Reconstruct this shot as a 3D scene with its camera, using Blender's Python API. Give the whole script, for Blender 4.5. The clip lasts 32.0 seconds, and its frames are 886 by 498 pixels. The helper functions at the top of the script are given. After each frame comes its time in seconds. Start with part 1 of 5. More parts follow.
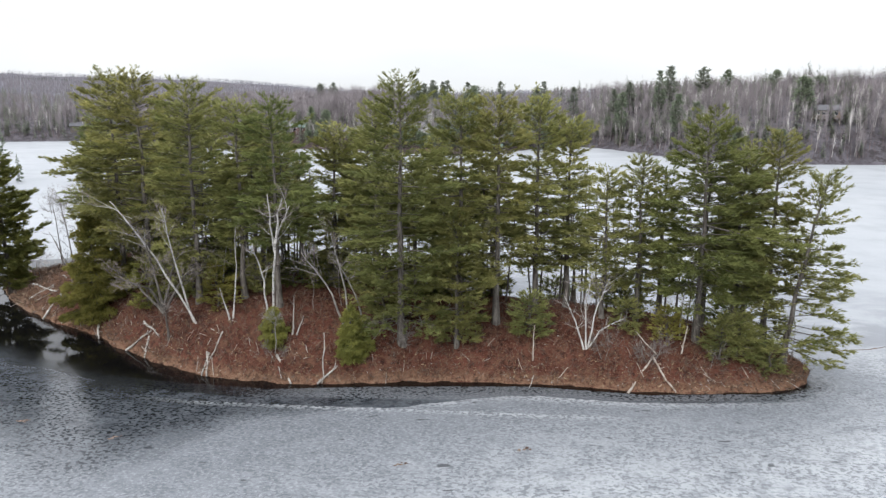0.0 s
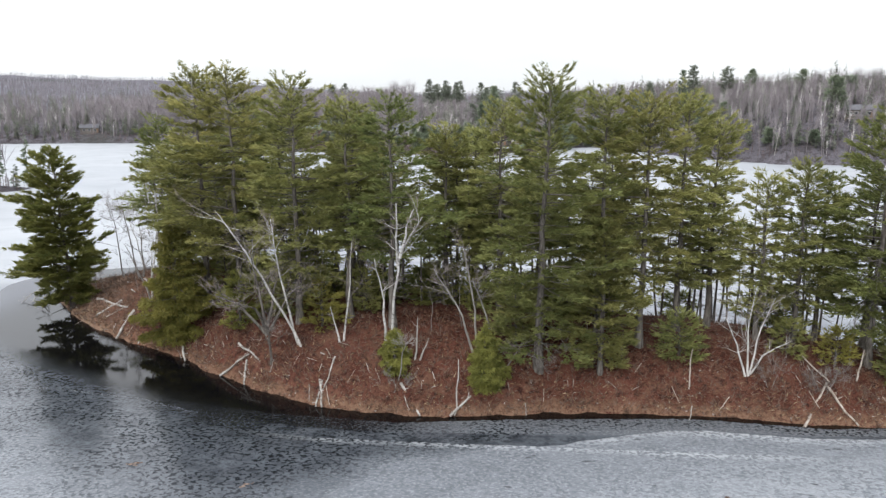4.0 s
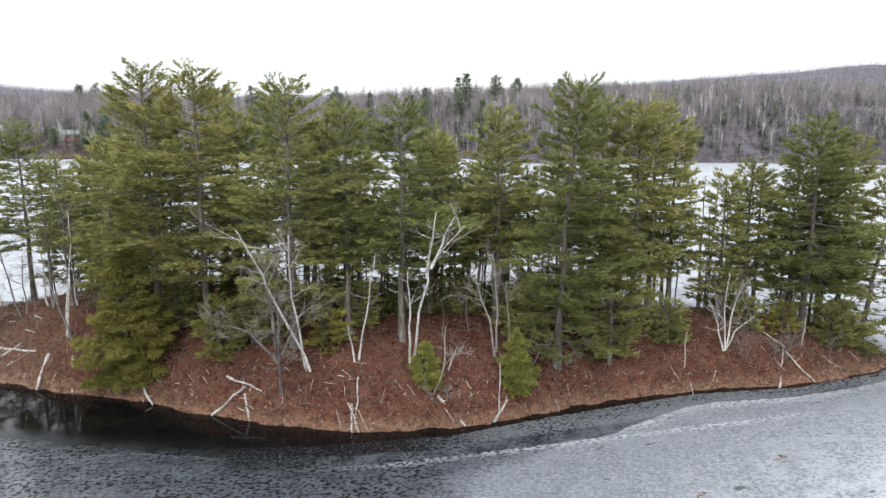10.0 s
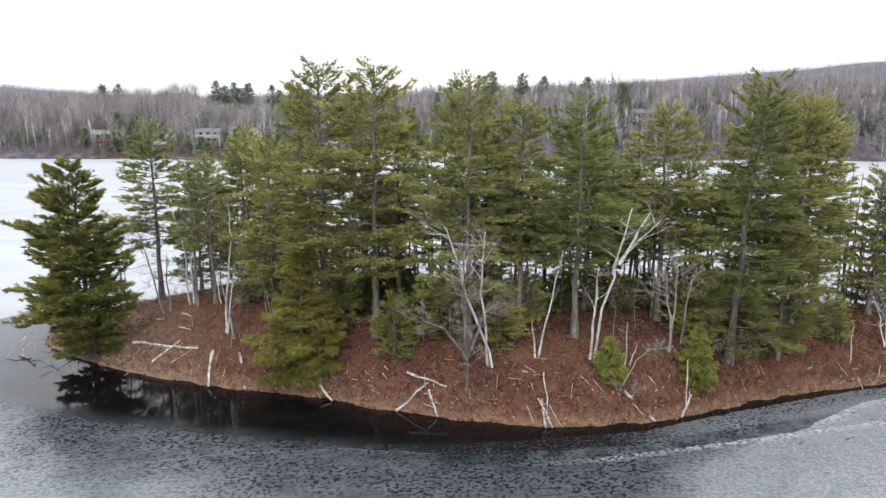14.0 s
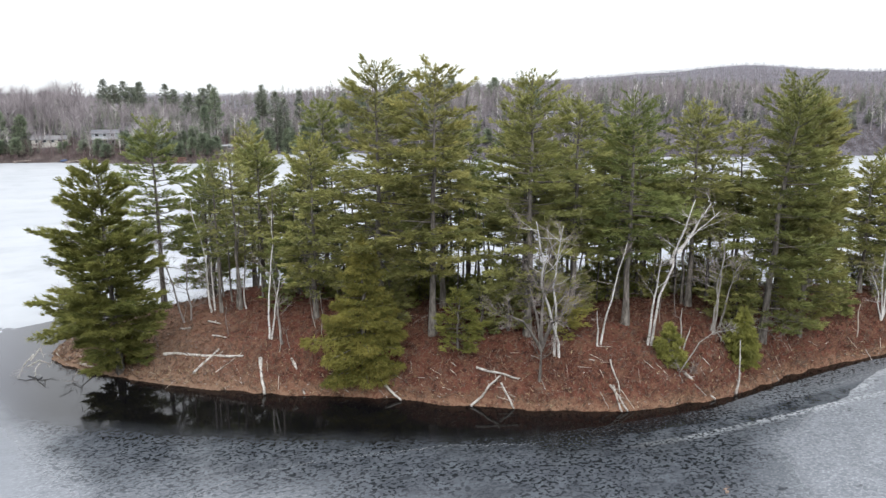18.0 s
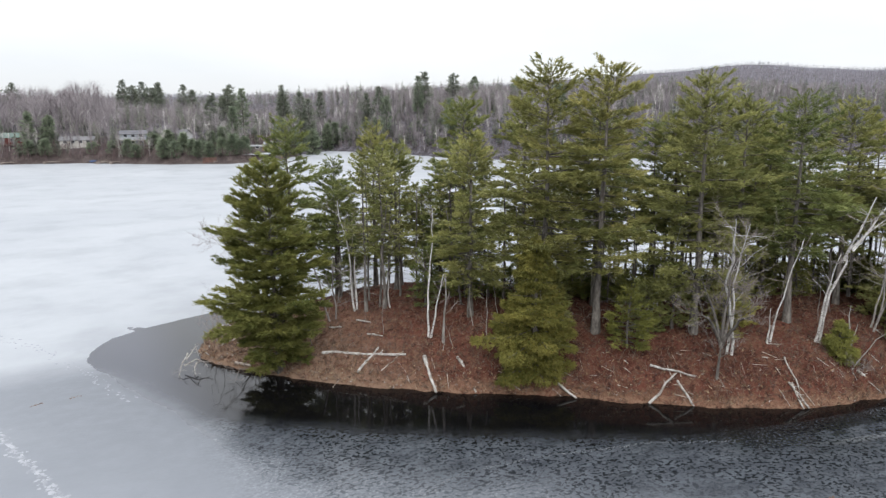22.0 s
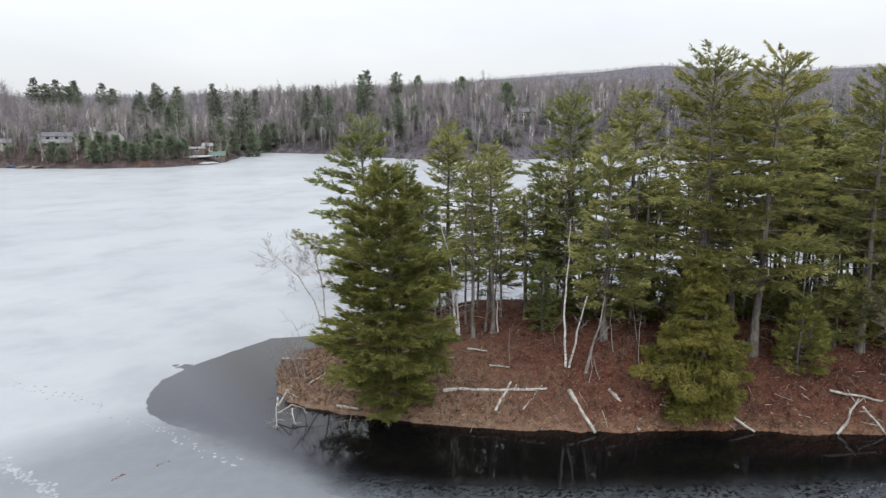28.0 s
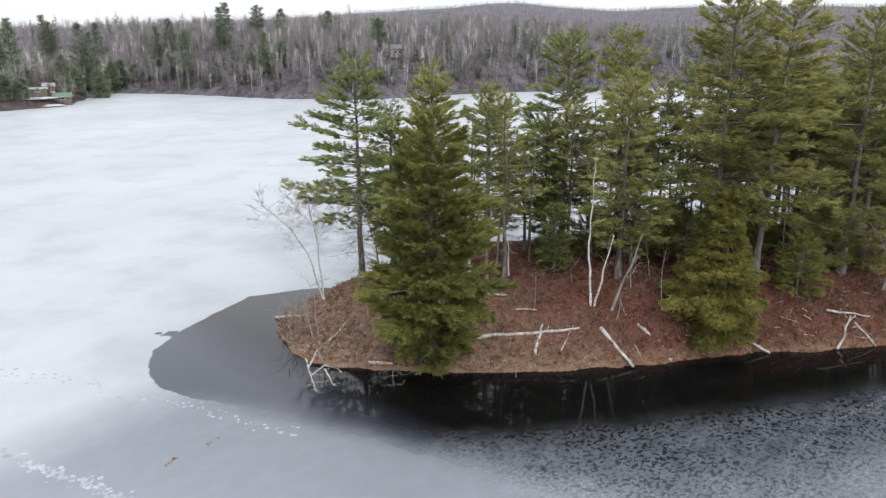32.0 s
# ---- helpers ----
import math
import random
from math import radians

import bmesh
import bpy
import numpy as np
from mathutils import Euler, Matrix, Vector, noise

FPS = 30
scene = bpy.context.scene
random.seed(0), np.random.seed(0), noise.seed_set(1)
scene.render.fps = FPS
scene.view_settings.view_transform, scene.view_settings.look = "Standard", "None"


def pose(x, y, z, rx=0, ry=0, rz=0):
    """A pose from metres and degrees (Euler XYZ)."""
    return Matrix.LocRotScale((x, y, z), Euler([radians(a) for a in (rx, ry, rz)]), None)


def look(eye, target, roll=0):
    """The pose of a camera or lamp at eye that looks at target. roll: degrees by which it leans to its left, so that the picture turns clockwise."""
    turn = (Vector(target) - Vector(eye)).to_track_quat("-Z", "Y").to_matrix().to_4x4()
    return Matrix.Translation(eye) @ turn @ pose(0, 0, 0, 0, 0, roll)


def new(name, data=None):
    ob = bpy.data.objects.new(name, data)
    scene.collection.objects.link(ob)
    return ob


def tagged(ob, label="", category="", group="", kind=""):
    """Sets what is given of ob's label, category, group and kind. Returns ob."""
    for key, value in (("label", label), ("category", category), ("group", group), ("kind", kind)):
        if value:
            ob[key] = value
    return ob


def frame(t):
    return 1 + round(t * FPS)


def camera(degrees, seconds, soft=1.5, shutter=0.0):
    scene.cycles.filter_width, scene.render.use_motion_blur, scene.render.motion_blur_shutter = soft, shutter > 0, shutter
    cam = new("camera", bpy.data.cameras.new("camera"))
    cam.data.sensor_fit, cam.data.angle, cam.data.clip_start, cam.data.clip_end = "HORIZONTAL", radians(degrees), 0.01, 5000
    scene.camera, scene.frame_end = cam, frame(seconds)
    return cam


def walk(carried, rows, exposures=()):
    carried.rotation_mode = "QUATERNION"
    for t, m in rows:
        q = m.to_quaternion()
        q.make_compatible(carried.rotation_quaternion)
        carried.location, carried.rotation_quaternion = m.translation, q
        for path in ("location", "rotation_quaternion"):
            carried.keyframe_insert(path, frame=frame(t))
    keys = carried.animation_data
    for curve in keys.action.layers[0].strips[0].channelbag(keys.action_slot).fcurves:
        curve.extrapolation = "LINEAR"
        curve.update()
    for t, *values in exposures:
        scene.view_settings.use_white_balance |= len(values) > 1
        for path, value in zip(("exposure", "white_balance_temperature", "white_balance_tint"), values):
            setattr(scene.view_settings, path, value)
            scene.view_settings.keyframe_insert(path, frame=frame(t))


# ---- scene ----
cam = camera(64.2, 32.0, soft=1.4)
METRES, EYE, TILT, LEAN, TURN = 90.0, 19.0, -11.2, 0.0, 0.0
ROWS = [
    (0.0, 0.0, 0.0, 0.0, 0.0, 0.0, -0.0),
    (0.5, -0.0132, 0.0067, 0.001, -0.02, 0.02, 0.04),
    (1.0, -0.026, 0.0144, 0.0022, -0.02, 0.03, 0.08),
    (1.5, -0.0382, 0.0228, 0.0038, 0.01, 0.04, 0.12),
    (2.0, -0.0503, 0.0319, 0.0055, 0.02, 0.06, 0.13),
    (2.5, -0.0626, 0.0406, 0.0069, 0.02, 0.08, 0.13),
    (4.5, -0.1171, 0.0644, 0.0112, -0.04, 0.08, 0.14),
    (5.0, -0.1316, 0.0678, 0.0119, -0.04, 0.11, 0.12),
    (5.5, -0.1465, 0.0707, 0.0128, -0.05, 0.15, 0.11),
    (6.0, -0.1613, 0.0735, 0.0136, -0.12, 0.18, 0.1),
    (6.5, -0.1764, 0.0764, 0.0146, -2.01, 0.2, 0.37),
    (7.0, -0.1915, 0.0786, 0.0157, -5.75, 0.17, 1.04),
    (7.5, -0.2075, 0.081, 0.0164, -9.16, 0.13, 1.64),
    (8.0, -0.2237, 0.0836, 0.0173, -12.67, -0.0, 2.28),
    (8.5, -0.2399, 0.0864, 0.0176, -16.14, -0.1, 2.91),
    (9.0, -0.2563, 0.0898, 0.0186, -19.16, -0.3, 3.51),
    (9.5, -0.2728, 0.0936, 0.0184, -19.6, -0.22, 3.62),
    (10.0, -0.2886, 0.0978, 0.0195, -19.6, -0.25, 3.67),
    (10.5, -0.3038, 0.1021, 0.0207, -19.55, -0.31, 3.66),
    (11.0, -0.3192, 0.1066, 0.0213, -19.51, -0.3, 3.68),
    (11.5, -0.3344, 0.1116, 0.0218, -19.47, -0.31, 3.7),
    (12.0, -0.3498, 0.117, 0.0222, -19.46, -0.31, 3.7),
    (12.5, -0.3647, 0.122, 0.0233, -19.38, -0.35, 3.75),
    (13.0, -0.3799, 0.1273, 0.0242, -19.35, -0.35, 3.78),
    (13.5, -0.395, 0.1325, 0.0254, -19.31, -0.35, 3.81),
    (14.0, -0.4102, 0.1379, 0.0261, -19.29, -0.32, 3.84),
    (14.5, -0.4254, 0.1431, 0.0276, -19.27, -0.36, 3.87),
    (15.0, -0.4396, 0.1483, 0.0287, -19.27, -0.36, 3.88),
    (15.5, -0.4534, 0.1524, 0.0298, -21.84, -0.58, 4.37),
    (17.5, -0.5156, 0.1774, 0.0328, -28.23, -1.04, 5.51),
    (18.0, -0.5303, 0.1838, 0.034, -28.21, -1.04, 5.54),
    (18.5, -0.5449, 0.1906, 0.0353, -28.2, -1.04, 5.56),
    (19.0, -0.5595, 0.1977, 0.0367, -28.2, -1.04, 5.58),
    (19.5, -0.5739, 0.205, 0.0381, -28.2, -1.05, 5.61),
    (20.0, -0.5883, 0.2124, 0.0394, -28.21, -1.05, 5.64),
    (20.5, -0.6024, 0.2202, 0.0408, -28.21, -1.06, 5.65),
    (21.0, -0.6165, 0.2279, 0.0421, -28.21, -1.04, 5.62),
    (21.5, -0.6303, 0.2358, 0.0436, -28.22, -1.03, 5.63),
    (22.0, -0.6441, 0.2436, 0.0452, -28.21, -1.03, 5.67),
    (22.5, -0.6572, 0.2522, 0.0471, -28.21, -1.05, 5.7),
    (23.0, -0.669, 0.262, 0.049, -28.23, -1.03, 5.69),
    (23.5, -0.6794, 0.2728, 0.0513, -28.24, -1.01, 5.71),
    (24.0, -0.6884, 0.2842, 0.0539, -29.1, -1.09, 5.88),
    (24.5, -0.6968, 0.2963, 0.0565, -30.44, -1.23, 6.14),
    (26.5, -0.7215, 0.3513, 0.0663, -34.49, -1.66, 6.78),
    (27.0, -0.7261, 0.3652, 0.0689, -34.49, -1.68, 6.82),
    (27.5, -0.7308, 0.3793, 0.0712, -34.51, -1.69, 6.81),
    (28.0, -0.7367, 0.3923, 0.0734, -34.88, -1.75, 6.88),
    (28.5, -0.7441, 0.4044, 0.0757, -35.75, -1.84, 6.99),
    (29.0, -0.7525, 0.4161, 0.078, -38.14, -2.13, 7.31),
    (29.5, -0.7617, 0.4271, 0.0804, -41.49, -2.57, 7.79),
    (30.0, -0.7719, 0.438, 0.083, -44.43, -2.99, 8.17),
    (30.5, -0.7827, 0.4489, 0.0858, -46.66, -3.32, 8.48),
    (31.0, -0.7942, 0.4603, 0.0876, -46.9, -4.27, 8.47),
    (31.5, -0.8052, 0.4717, 0.0899, -46.95, -7.4, 8.44),
    (32.0, -0.8159, 0.483, 0.0925, -46.96, -8.22, 8.43),
]
# the sky brightens a little and greys as the flight goes on
walk(cam, [(t, pose(0, 0, EYE, TILT, LEAN, TURN) @ pose(METRES * x, METRES * y, METRES * z, 90 + pitch, roll, yaw)) for t, x, y, z, yaw, pitch, roll in ROWS],
     exposures=((0, 0.11), (6, 0.20), (13, 0.31), (19, 0.29), (22, 0.06), (24, -0.04), (28, -0.08), (31, -0.02), (32, 0.12)))

# ---------------------------------------------------------------- sky and light
world = bpy.data.worlds.new("overcast")
scene.world = world
world.use_nodes = True
wn, wl = world.node_tree.nodes, world.node_tree.links
wn.clear()
w_out = wn.new("ShaderNodeOutputWorld")
w_bg = wn.new("ShaderNodeBackground")
sky = wn.new("ShaderNodeTexSky")
sky.sky_type, sky.sun_disc = "NISHITA", False
sky.sun_elevation, sky.sun_rotation = radians(38), radians(205)
sky_dim = wn.new("ShaderNodeVectorMath")
sky_dim.operation = "SCALE"
sky_dim.inputs["Scale"].default_value = 0.12
wl.new(sky.outputs[0], sky_dim.inputs[0])
w_tc = wn.new("ShaderNodeTexCoord")
w_map = wn.new("ShaderNodeMapping")
w_map.inputs["Scale"].default_value = (1.0, 1.0, 3.5)
w_noise = wn.new("ShaderNodeTexNoise")
w_noise.inputs["Scale"].default_value = 2.2
w_noise.inputs["Detail"].default_value = 5.0
w_ramp = wn.new("ShaderNodeValToRGB")
w_ramp.color_ramp.elements[0].position, w_ramp.color_ramp.elements[0].color = 0.3, (0.885, 0.92, 0.975, 1)
w_ramp.color_ramp.elements[1].position, w_ramp.color_ramp.elements[1].color = 0.66, (1.025, 1.04, 1.075, 1)
w_mix = wn.new("ShaderNodeMix")
w_mix.data_type = "RGBA"
w_mix.inputs["Factor"].default_value = 0.9
wl.new(w_tc.outputs["Generated"], w_map.inputs[0])
wl.new(w_map.outputs[0], w_noise.inputs["Vector"])
wl.new(w_noise.outputs["Fac"], w_ramp.inputs[0])
wl.new(sky_dim.outputs[0], w_mix.inputs["A"])
wl.new(w_ramp.outputs[0], w_mix.inputs["B"])
# an overcast sky is brightest overhead
w_sep = wn.new("ShaderNodeSeparateXYZ")
w_high = wn.new("ShaderNodeMapRange")
w_high.inputs["From Min"].default_value, w_high.inputs["From Max"].default_value = 0.0, 1.0
w_high.inputs["To Min"].default_value, w_high.inputs["To Max"].default_value = 0.885, 2.55
wl.new(w_tc.outputs["Generated"], w_sep.inputs[0])
wl.new(w_sep.outputs["Z"], w_high.inputs["Value"])
wl.new(w_mix.outputs["Result"], w_bg.inputs["Color"])
wl.new(w_high.outputs["Result"], w_bg.inputs["Strength"])
wl.new(w_bg.outputs[0], w_out.inputs[0])

sun_data = bpy.data.lights.new("sun", "SUN")
sun_data.energy, sun_data.angle, sun_data.color = 1.5, radians(28), (1.0, 0.985, 0.96)
sun = new("sun", sun_data)
sun.matrix_world = look((-60, -60, 90), (-10, 55, 0))

# ---------------------------------------------------------------- materials
def col(c):
    return (*c, 1.0)


class Mat:
    """A principled material with small helpers to wire nodes."""

    def __init__(self, name, rough=0.8, spec=0.3, metal=0.0):
        self.m = bpy.data.materials.new(name)
        self.m.use_nodes = True
        self.n, self.l = self.m.node_tree.nodes, self.m.node_tree.links
        self.b = self.n["Principled BSDF"]
        self.b.inputs["Roughness"].default_value = rough
        self.b.inputs["Specular IOR Level"].default_value = spec
        self.b.inputs["Metallic"].default_value = metal
        self.co = self.n.new("ShaderNodeTexCoord").outputs["Object"]
        self.geo = self.n.new("ShaderNodeNewGeometry")

    def put(self, value, socket):
        if isinstance(value, (int, float)):
            socket.default_value = value
        elif isinstance(value, tuple):
            socket.default_value = col(value) if len(value) == 3 and socket.type == "RGBA" else value
        else:
            self.l.new(value, socket)

    def scaled(self, s, rot=0.0):
        m = self.n.new("ShaderNodeMapping")
        m.inputs["Scale"].default_value = s
        m.inputs["Rotation"].default_value = (0, 0, rot)
        self.l.new(self.geo.outputs["Position"], m.inputs[0])
        return m.outputs[0]

    def noise(self, scale, detail=4.0, rough=0.55, vec=None, dist=0.0):
        x = self.n.new("ShaderNodeTexNoise")
        x.inputs["Scale"].default_value, x.inputs["Detail"].default_value = scale, detail
        x.inputs["Roughness"].default_value, x.inputs["Distortion"].default_value = rough, dist
        self.l.new(vec or self.geo.outputs["Position"], x.inputs["Vector"])
        return x.outputs["Fac"]

    def step(self, v, lo, hi, a=0.0, b=1.0):
        x = self.n.new("ShaderNodeMapRange")
        x.interpolation_type = "SMOOTHSTEP"
        self.put(v, x.inputs["Value"])
        x.inputs["From Min"].default_value, x.inputs["From Max"].default_value = lo, hi
        x.inputs["To Min"].default_value, x.inputs["To Max"].default_value = a, b
        return x.outputs["Result"]

    def math(self, op, a, b=0.0):
        x = self.n.new("ShaderNodeMath")
        x.operation = op
        self.put(a, x.inputs[0]), self.put(b, x.inputs[1])
        return x.outputs[0]

    def mix(self, f, a, b, blend="MIX"):
        x = self.n.new("ShaderNodeMix")
        x.data_type, x.blend_type = "RGBA", blend
        self.put(f, x.inputs["Factor"])
        self.put(a, x.inputs["A"]), self.put(b, x.inputs["B"])
        return x.outputs["Result"]

    def attr(self, name):
        x = self.n.new("ShaderNodeAttribute")
        x.attribute_name = name
        return x.outputs["Fac"]

    def objrand(self):
        return self.n.new("ShaderNodeObjectInfo").outputs["Random"]

    def bump(self, height, strength=0.4, dist=0.02):
        x = self.n.new("ShaderNodeBump")
        self.put(strength, x.inputs["Strength"])
        x.inputs["Distance"].default_value = dist
        self.l.new(height, x.inputs["Height"])
        self.l.new(x.outputs[0], self.b.inputs["Normal"])

    def base(self, c):
        self.put(c, self.b.inputs["Base Color"])
        return self


def foliage(name, dark, mid, tip, rough=0.6, through_leaf=0.32, plumes=True):
    k = Mat(name, rough, 0.15)
    c = k.mix(k.step(k.noise(0.55, 3), 0.38, 0.64), dark, mid)
    r = k.math("POWER", k.geo.outputs["Random Per Island"], 1.5)
    if plumes:
        r = k.math("ADD", k.math("MULTIPLY", r, 0.32), k.math("MULTIPLY", k.math("POWER", k.attr("plume"), 1.4), 0.95))
    c = k.mix(r, c, tip)
    if plumes:
        kind = k.math("FRACT", k.math("MULTIPLY", k.objrand(), 7.31))
        c = k.mix(k.step(kind, 0.35, 1.0, 0.0, 0.55), c, k.mix(r, tuple(a * b for a, b in zip(dark, (0.82, 1.0, 1.10))), tuple(a * b for a, b in zip(mid, (0.86, 1.06, 1.02)))))
    c = k.mix(k.step(k.objrand(), 0, 1, 0.0, 0.35), c, dark)
    k.base(c)
    t = k.n.new("ShaderNodeBsdfTranslucent")
    k.l.new(c, t.inputs["Color"])
    m = k.n.new("ShaderNodeMixShader")
    m.inputs[0].default_value = through_leaf
    k.l.new(k.b.outputs[0], m.inputs[1]), k.l.new(t.outputs[0], m.inputs[2])
    k.l.new(m.outputs[0], k.n["Material Output"].inputs["Surface"])
    return k.m


def bark(name, a, b, scale=6.0, marks=None):
    k = Mat(name, 0.9, 0.15)
    v = k.scaled((1, 1, 0.25))
    n = k.noise(scale, 6, 0.65, v)
    c = k.mix(k.step(n, 0.32, 0.68), a, b)
    if marks:
        lines = k.noise(3.0, 4, 0.7, k.scaled((0.9, 0.9, 5.0)))
        c = k.mix(k.step(lines, 0.54, 0.64), c, marks)
        c = k.mix(k.step(k.noise(0.8, 3), 0.55, 0.75, 0, 0.6), c, marks)
    k.base(c)
    k.bump(n, 0.6, 0.03)
    return k.m


def plain(name, a, b, scale=3.0, rough=0.7, spec=0.3, bump=0.2, fine=40.0):
    k = Mat(name, rough, spec)
    c = k.mix(k.step(k.noise(scale, 5), 0.3, 0.7), a, b)
    c = k.mix(k.step(k.noise(fine, 3), 0.35, 0.75, 0, 0.35), c, tuple(v * 0.6 for v in a))
    k.base(c)
    k.bump(k.noise(fine, 3), bump, 0.01)
    return k.m


PINE = foliage("pine_needles", (0.090, 0.112, 0.038), (0.222, 0.236, 0.080), (0.418, 0.396, 0.150))
PINE_OLD = foliage("old_pine_needles", (0.096, 0.110, 0.037), (0.229, 0.231, 0.075), (0.414, 0.380, 0.142))
HEMLOCK = foliage("dark_conifer_needles", (0.074, 0.094, 0.028), (0.170, 0.182, 0.050), (0.320, 0.306, 0.096))
CEDAR = foliage("cedar_sprays", (0.046, 0.056, 0.015), (0.124, 0.128, 0.031), (0.275, 0.245, 0.066))
CEDAR_YOUNG = foliage("young_cedar_sprays", (0.132, 0.132, 0.036), (0.250, 0.236, 0.060), (0.395, 0.352, 0.100))
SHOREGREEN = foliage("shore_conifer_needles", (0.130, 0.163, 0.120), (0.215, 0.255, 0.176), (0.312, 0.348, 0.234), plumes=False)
# needle greens lifted and greyed to imitate haze across the lake
HAZED_GREEN = foliage("hazed_conifer_needles", (0.136, 0.160, 0.128), (0.204, 0.228, 0.174), (0.270, 0.286, 0.214), plumes=False)
PINE_BARK = bark("grey_brown_bark", (0.060, 0.052, 0.046), (0.185, 0.168, 0.150))
DEAD_BARK = bark("dead_grey_twigs", (0.130, 0.114, 0.105), (0.270, 0.244, 0.226))
GREY_BARK = bark("pale_grey_bark", (0.200, 0.185, 0.170), (0.380, 0.360, 0.330))
BIRCH_BARK = bark("white_birch_bark", (0.365, 0.353, 0.332), (0.585, 0.570, 0.546), 5.0, (0.090, 0.075, 0.065))
BIRCH_TWIG = bark("brown_birch_twigs", (0.200, 0.165, 0.150), (0.330, 0.290, 0.270))
LOG_BARK = bark("weathered_white_log", (0.280, 0.260, 0.235), (0.480, 0.460, 0.430), 4.0, (0.130, 0.100, 0.080))
OLD_WOOD = bark("weathered_stick_wood", (0.260, 0.210, 0.170), (0.480, 0.430, 0.380))
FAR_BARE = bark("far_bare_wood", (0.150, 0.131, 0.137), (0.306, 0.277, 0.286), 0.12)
# pale blue-grey: distance haze over the hills is painted into this bark
HAZED_HILL = bark("hazed_hill_wood", (0.238, 0.238, 0.270), (0.360, 0.357, 0.396), 0.02)
BRUSH_RED = bark("reddish_brush", (0.105, 0.074, 0.073), (0.205, 0.155, 0.152), 0.4)
FAR_PALE = bark("far_pale_stems", (0.420, 0.390, 0.375), (0.660, 0.630, 0.610), 0.3)

k = Mat("needle_litter", 0.95, 0.1)
big, fine = k.noise(0.35, 5), k.noise(7.0, 6, 0.72)
c = k.mix(k.step(big, 0.34, 0.66), (0.064, 0.021, 0.015), (0.123, 0.046, 0.032))
c = k.mix(k.step(k.noise(0.9, 5, 0.7), 0.46, 0.66, 0.0, 0.75), c, (0.148, 0.079, 0.053))
c = k.mix(k.step(fine, 0.46, 0.66), c, (0.148, 0.073, 0.047))
c = k.mix(k.step(k.noise(14.0, 4, 0.8), 0.58, 0.68), c, (0.252, 0.171, 0.127))
c = k.mix(k.step(k.noise(2.4, 6, 0.78), 0.36, 0.50, 0.9, 0.0), c, (0.026, 0.012, 0.010))
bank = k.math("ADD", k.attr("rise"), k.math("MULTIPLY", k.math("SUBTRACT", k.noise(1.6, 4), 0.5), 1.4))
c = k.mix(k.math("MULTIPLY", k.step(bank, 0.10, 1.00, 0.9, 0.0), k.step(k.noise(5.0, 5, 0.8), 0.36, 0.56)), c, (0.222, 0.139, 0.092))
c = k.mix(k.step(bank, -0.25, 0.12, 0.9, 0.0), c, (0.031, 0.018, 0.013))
c = k.mix(k.math("MULTIPLY", k.attr("straw"), k.step(k.noise(1.8, 5, 0.75), 0.34, 0.58, 0.2, 0.9)), c, (0.245, 0.168, 0.118))
k.base(c)
k.bump(k.math("ADD", fine, k.noise(2.2, 4, 0.7)), 1.0, 0.14)
LITTER = k.m

k = Mat("dead_leaves", 0.9, 0.1)
k.base(k.mix(k.geo.outputs["Random Per Island"], (0.080, 0.034, 0.022), (0.240, 0.150, 0.095)))
LEAVES = k.m

k = Mat("dry_grass", 0.9, 0.1)
k.base(k.mix(k.geo.outputs["Random Per Island"], (0.170, 0.120, 0.070), (0.420, 0.340, 0.230)))
GRASS = k.m

k = Mat("hazed_forest_floor", 0.95, 0.1)
# floor tones carry aerial haze as bluish grey; only the yards stay brown
c = k.mix(k.step(k.noise(0.02, 6, 0.65), 0.35, 0.65), (0.101, 0.092, 0.103), (0.158, 0.145, 0.162))
c = k.mix(k.step(k.noise(0.10, 5, 0.75), 0.40, 0.62), c, (0.192, 0.178, 0.200))
c = k.mix(k.step(k.noise(0.28, 4, 0.8), 0.46, 0.60, 0.0, 0.8), c, (0.070, 0.062, 0.062))
c = k.mix(k.step(k.noise(0.006, 4), 0.58, 0.66, 0, 0.6), c, (0.065, 0.070, 0.058))
c = k.mix(k.step(k.noise(0.011, 5, 0.7), 0.56, 0.70, 0, 0.35), c, (0.260, 0.254, 0.272))
yard = k.step(k.math("ADD", k.attr("inland"), k.math("MULTIPLY", k.math("SUBTRACT", k.noise(0.05, 4), 0.5), 40.0)), 4.0, 30.0, 0.85, 0.0)
c = k.mix(yard, c, k.mix(k.step(k.noise(0.2, 5, 0.7), 0.35, 0.65), (0.078, 0.058, 0.053), (0.156, 0.124, 0.110)))
k.base(c)
k.bump(k.noise(0.2, 6, 0.75), 1.0, 5.0)
HAZED_FLOOR = k.m


# lake: white ice, grey wet ice, dark flecked thin ice and open water in one sheet
k = Mat("lake_ice_and_water", 0.4, 0.5)
soft = k.math("SUBTRACT", k.noise(0.35, 5, 0.6), 0.5)
fray = k.math("SUBTRACT", k.noise(1.1, 4), 0.5)
fine_n = k.noise(4.0, 3.0, 0.55, k.scaled((0.9, 1.15, 1), 0.35), 0.5)
mid_n = k.noise(0.9, 5, 0.65, k.scaled((0.9, 1.1, 1), 0.25))
edge = k.math("ADD", k.attr("open"), k.math("MULTIPLY", fray, 0.45))
melt = k.attr("melt")
water = k.math("ADD", k.math("MULTIPLY", k.step(edge, -0.08, 0.08), k.math("SUBTRACT", 1.0, melt)), k.math("MULTIPLY", k.step(k.math("ADD", edge, soft), -1.7, 1.8), melt))
thin = k.step(k.math("ADD", k.attr("thin"), k.math("MULTIPLY", soft, 0.5)), 0.0, 0.70)
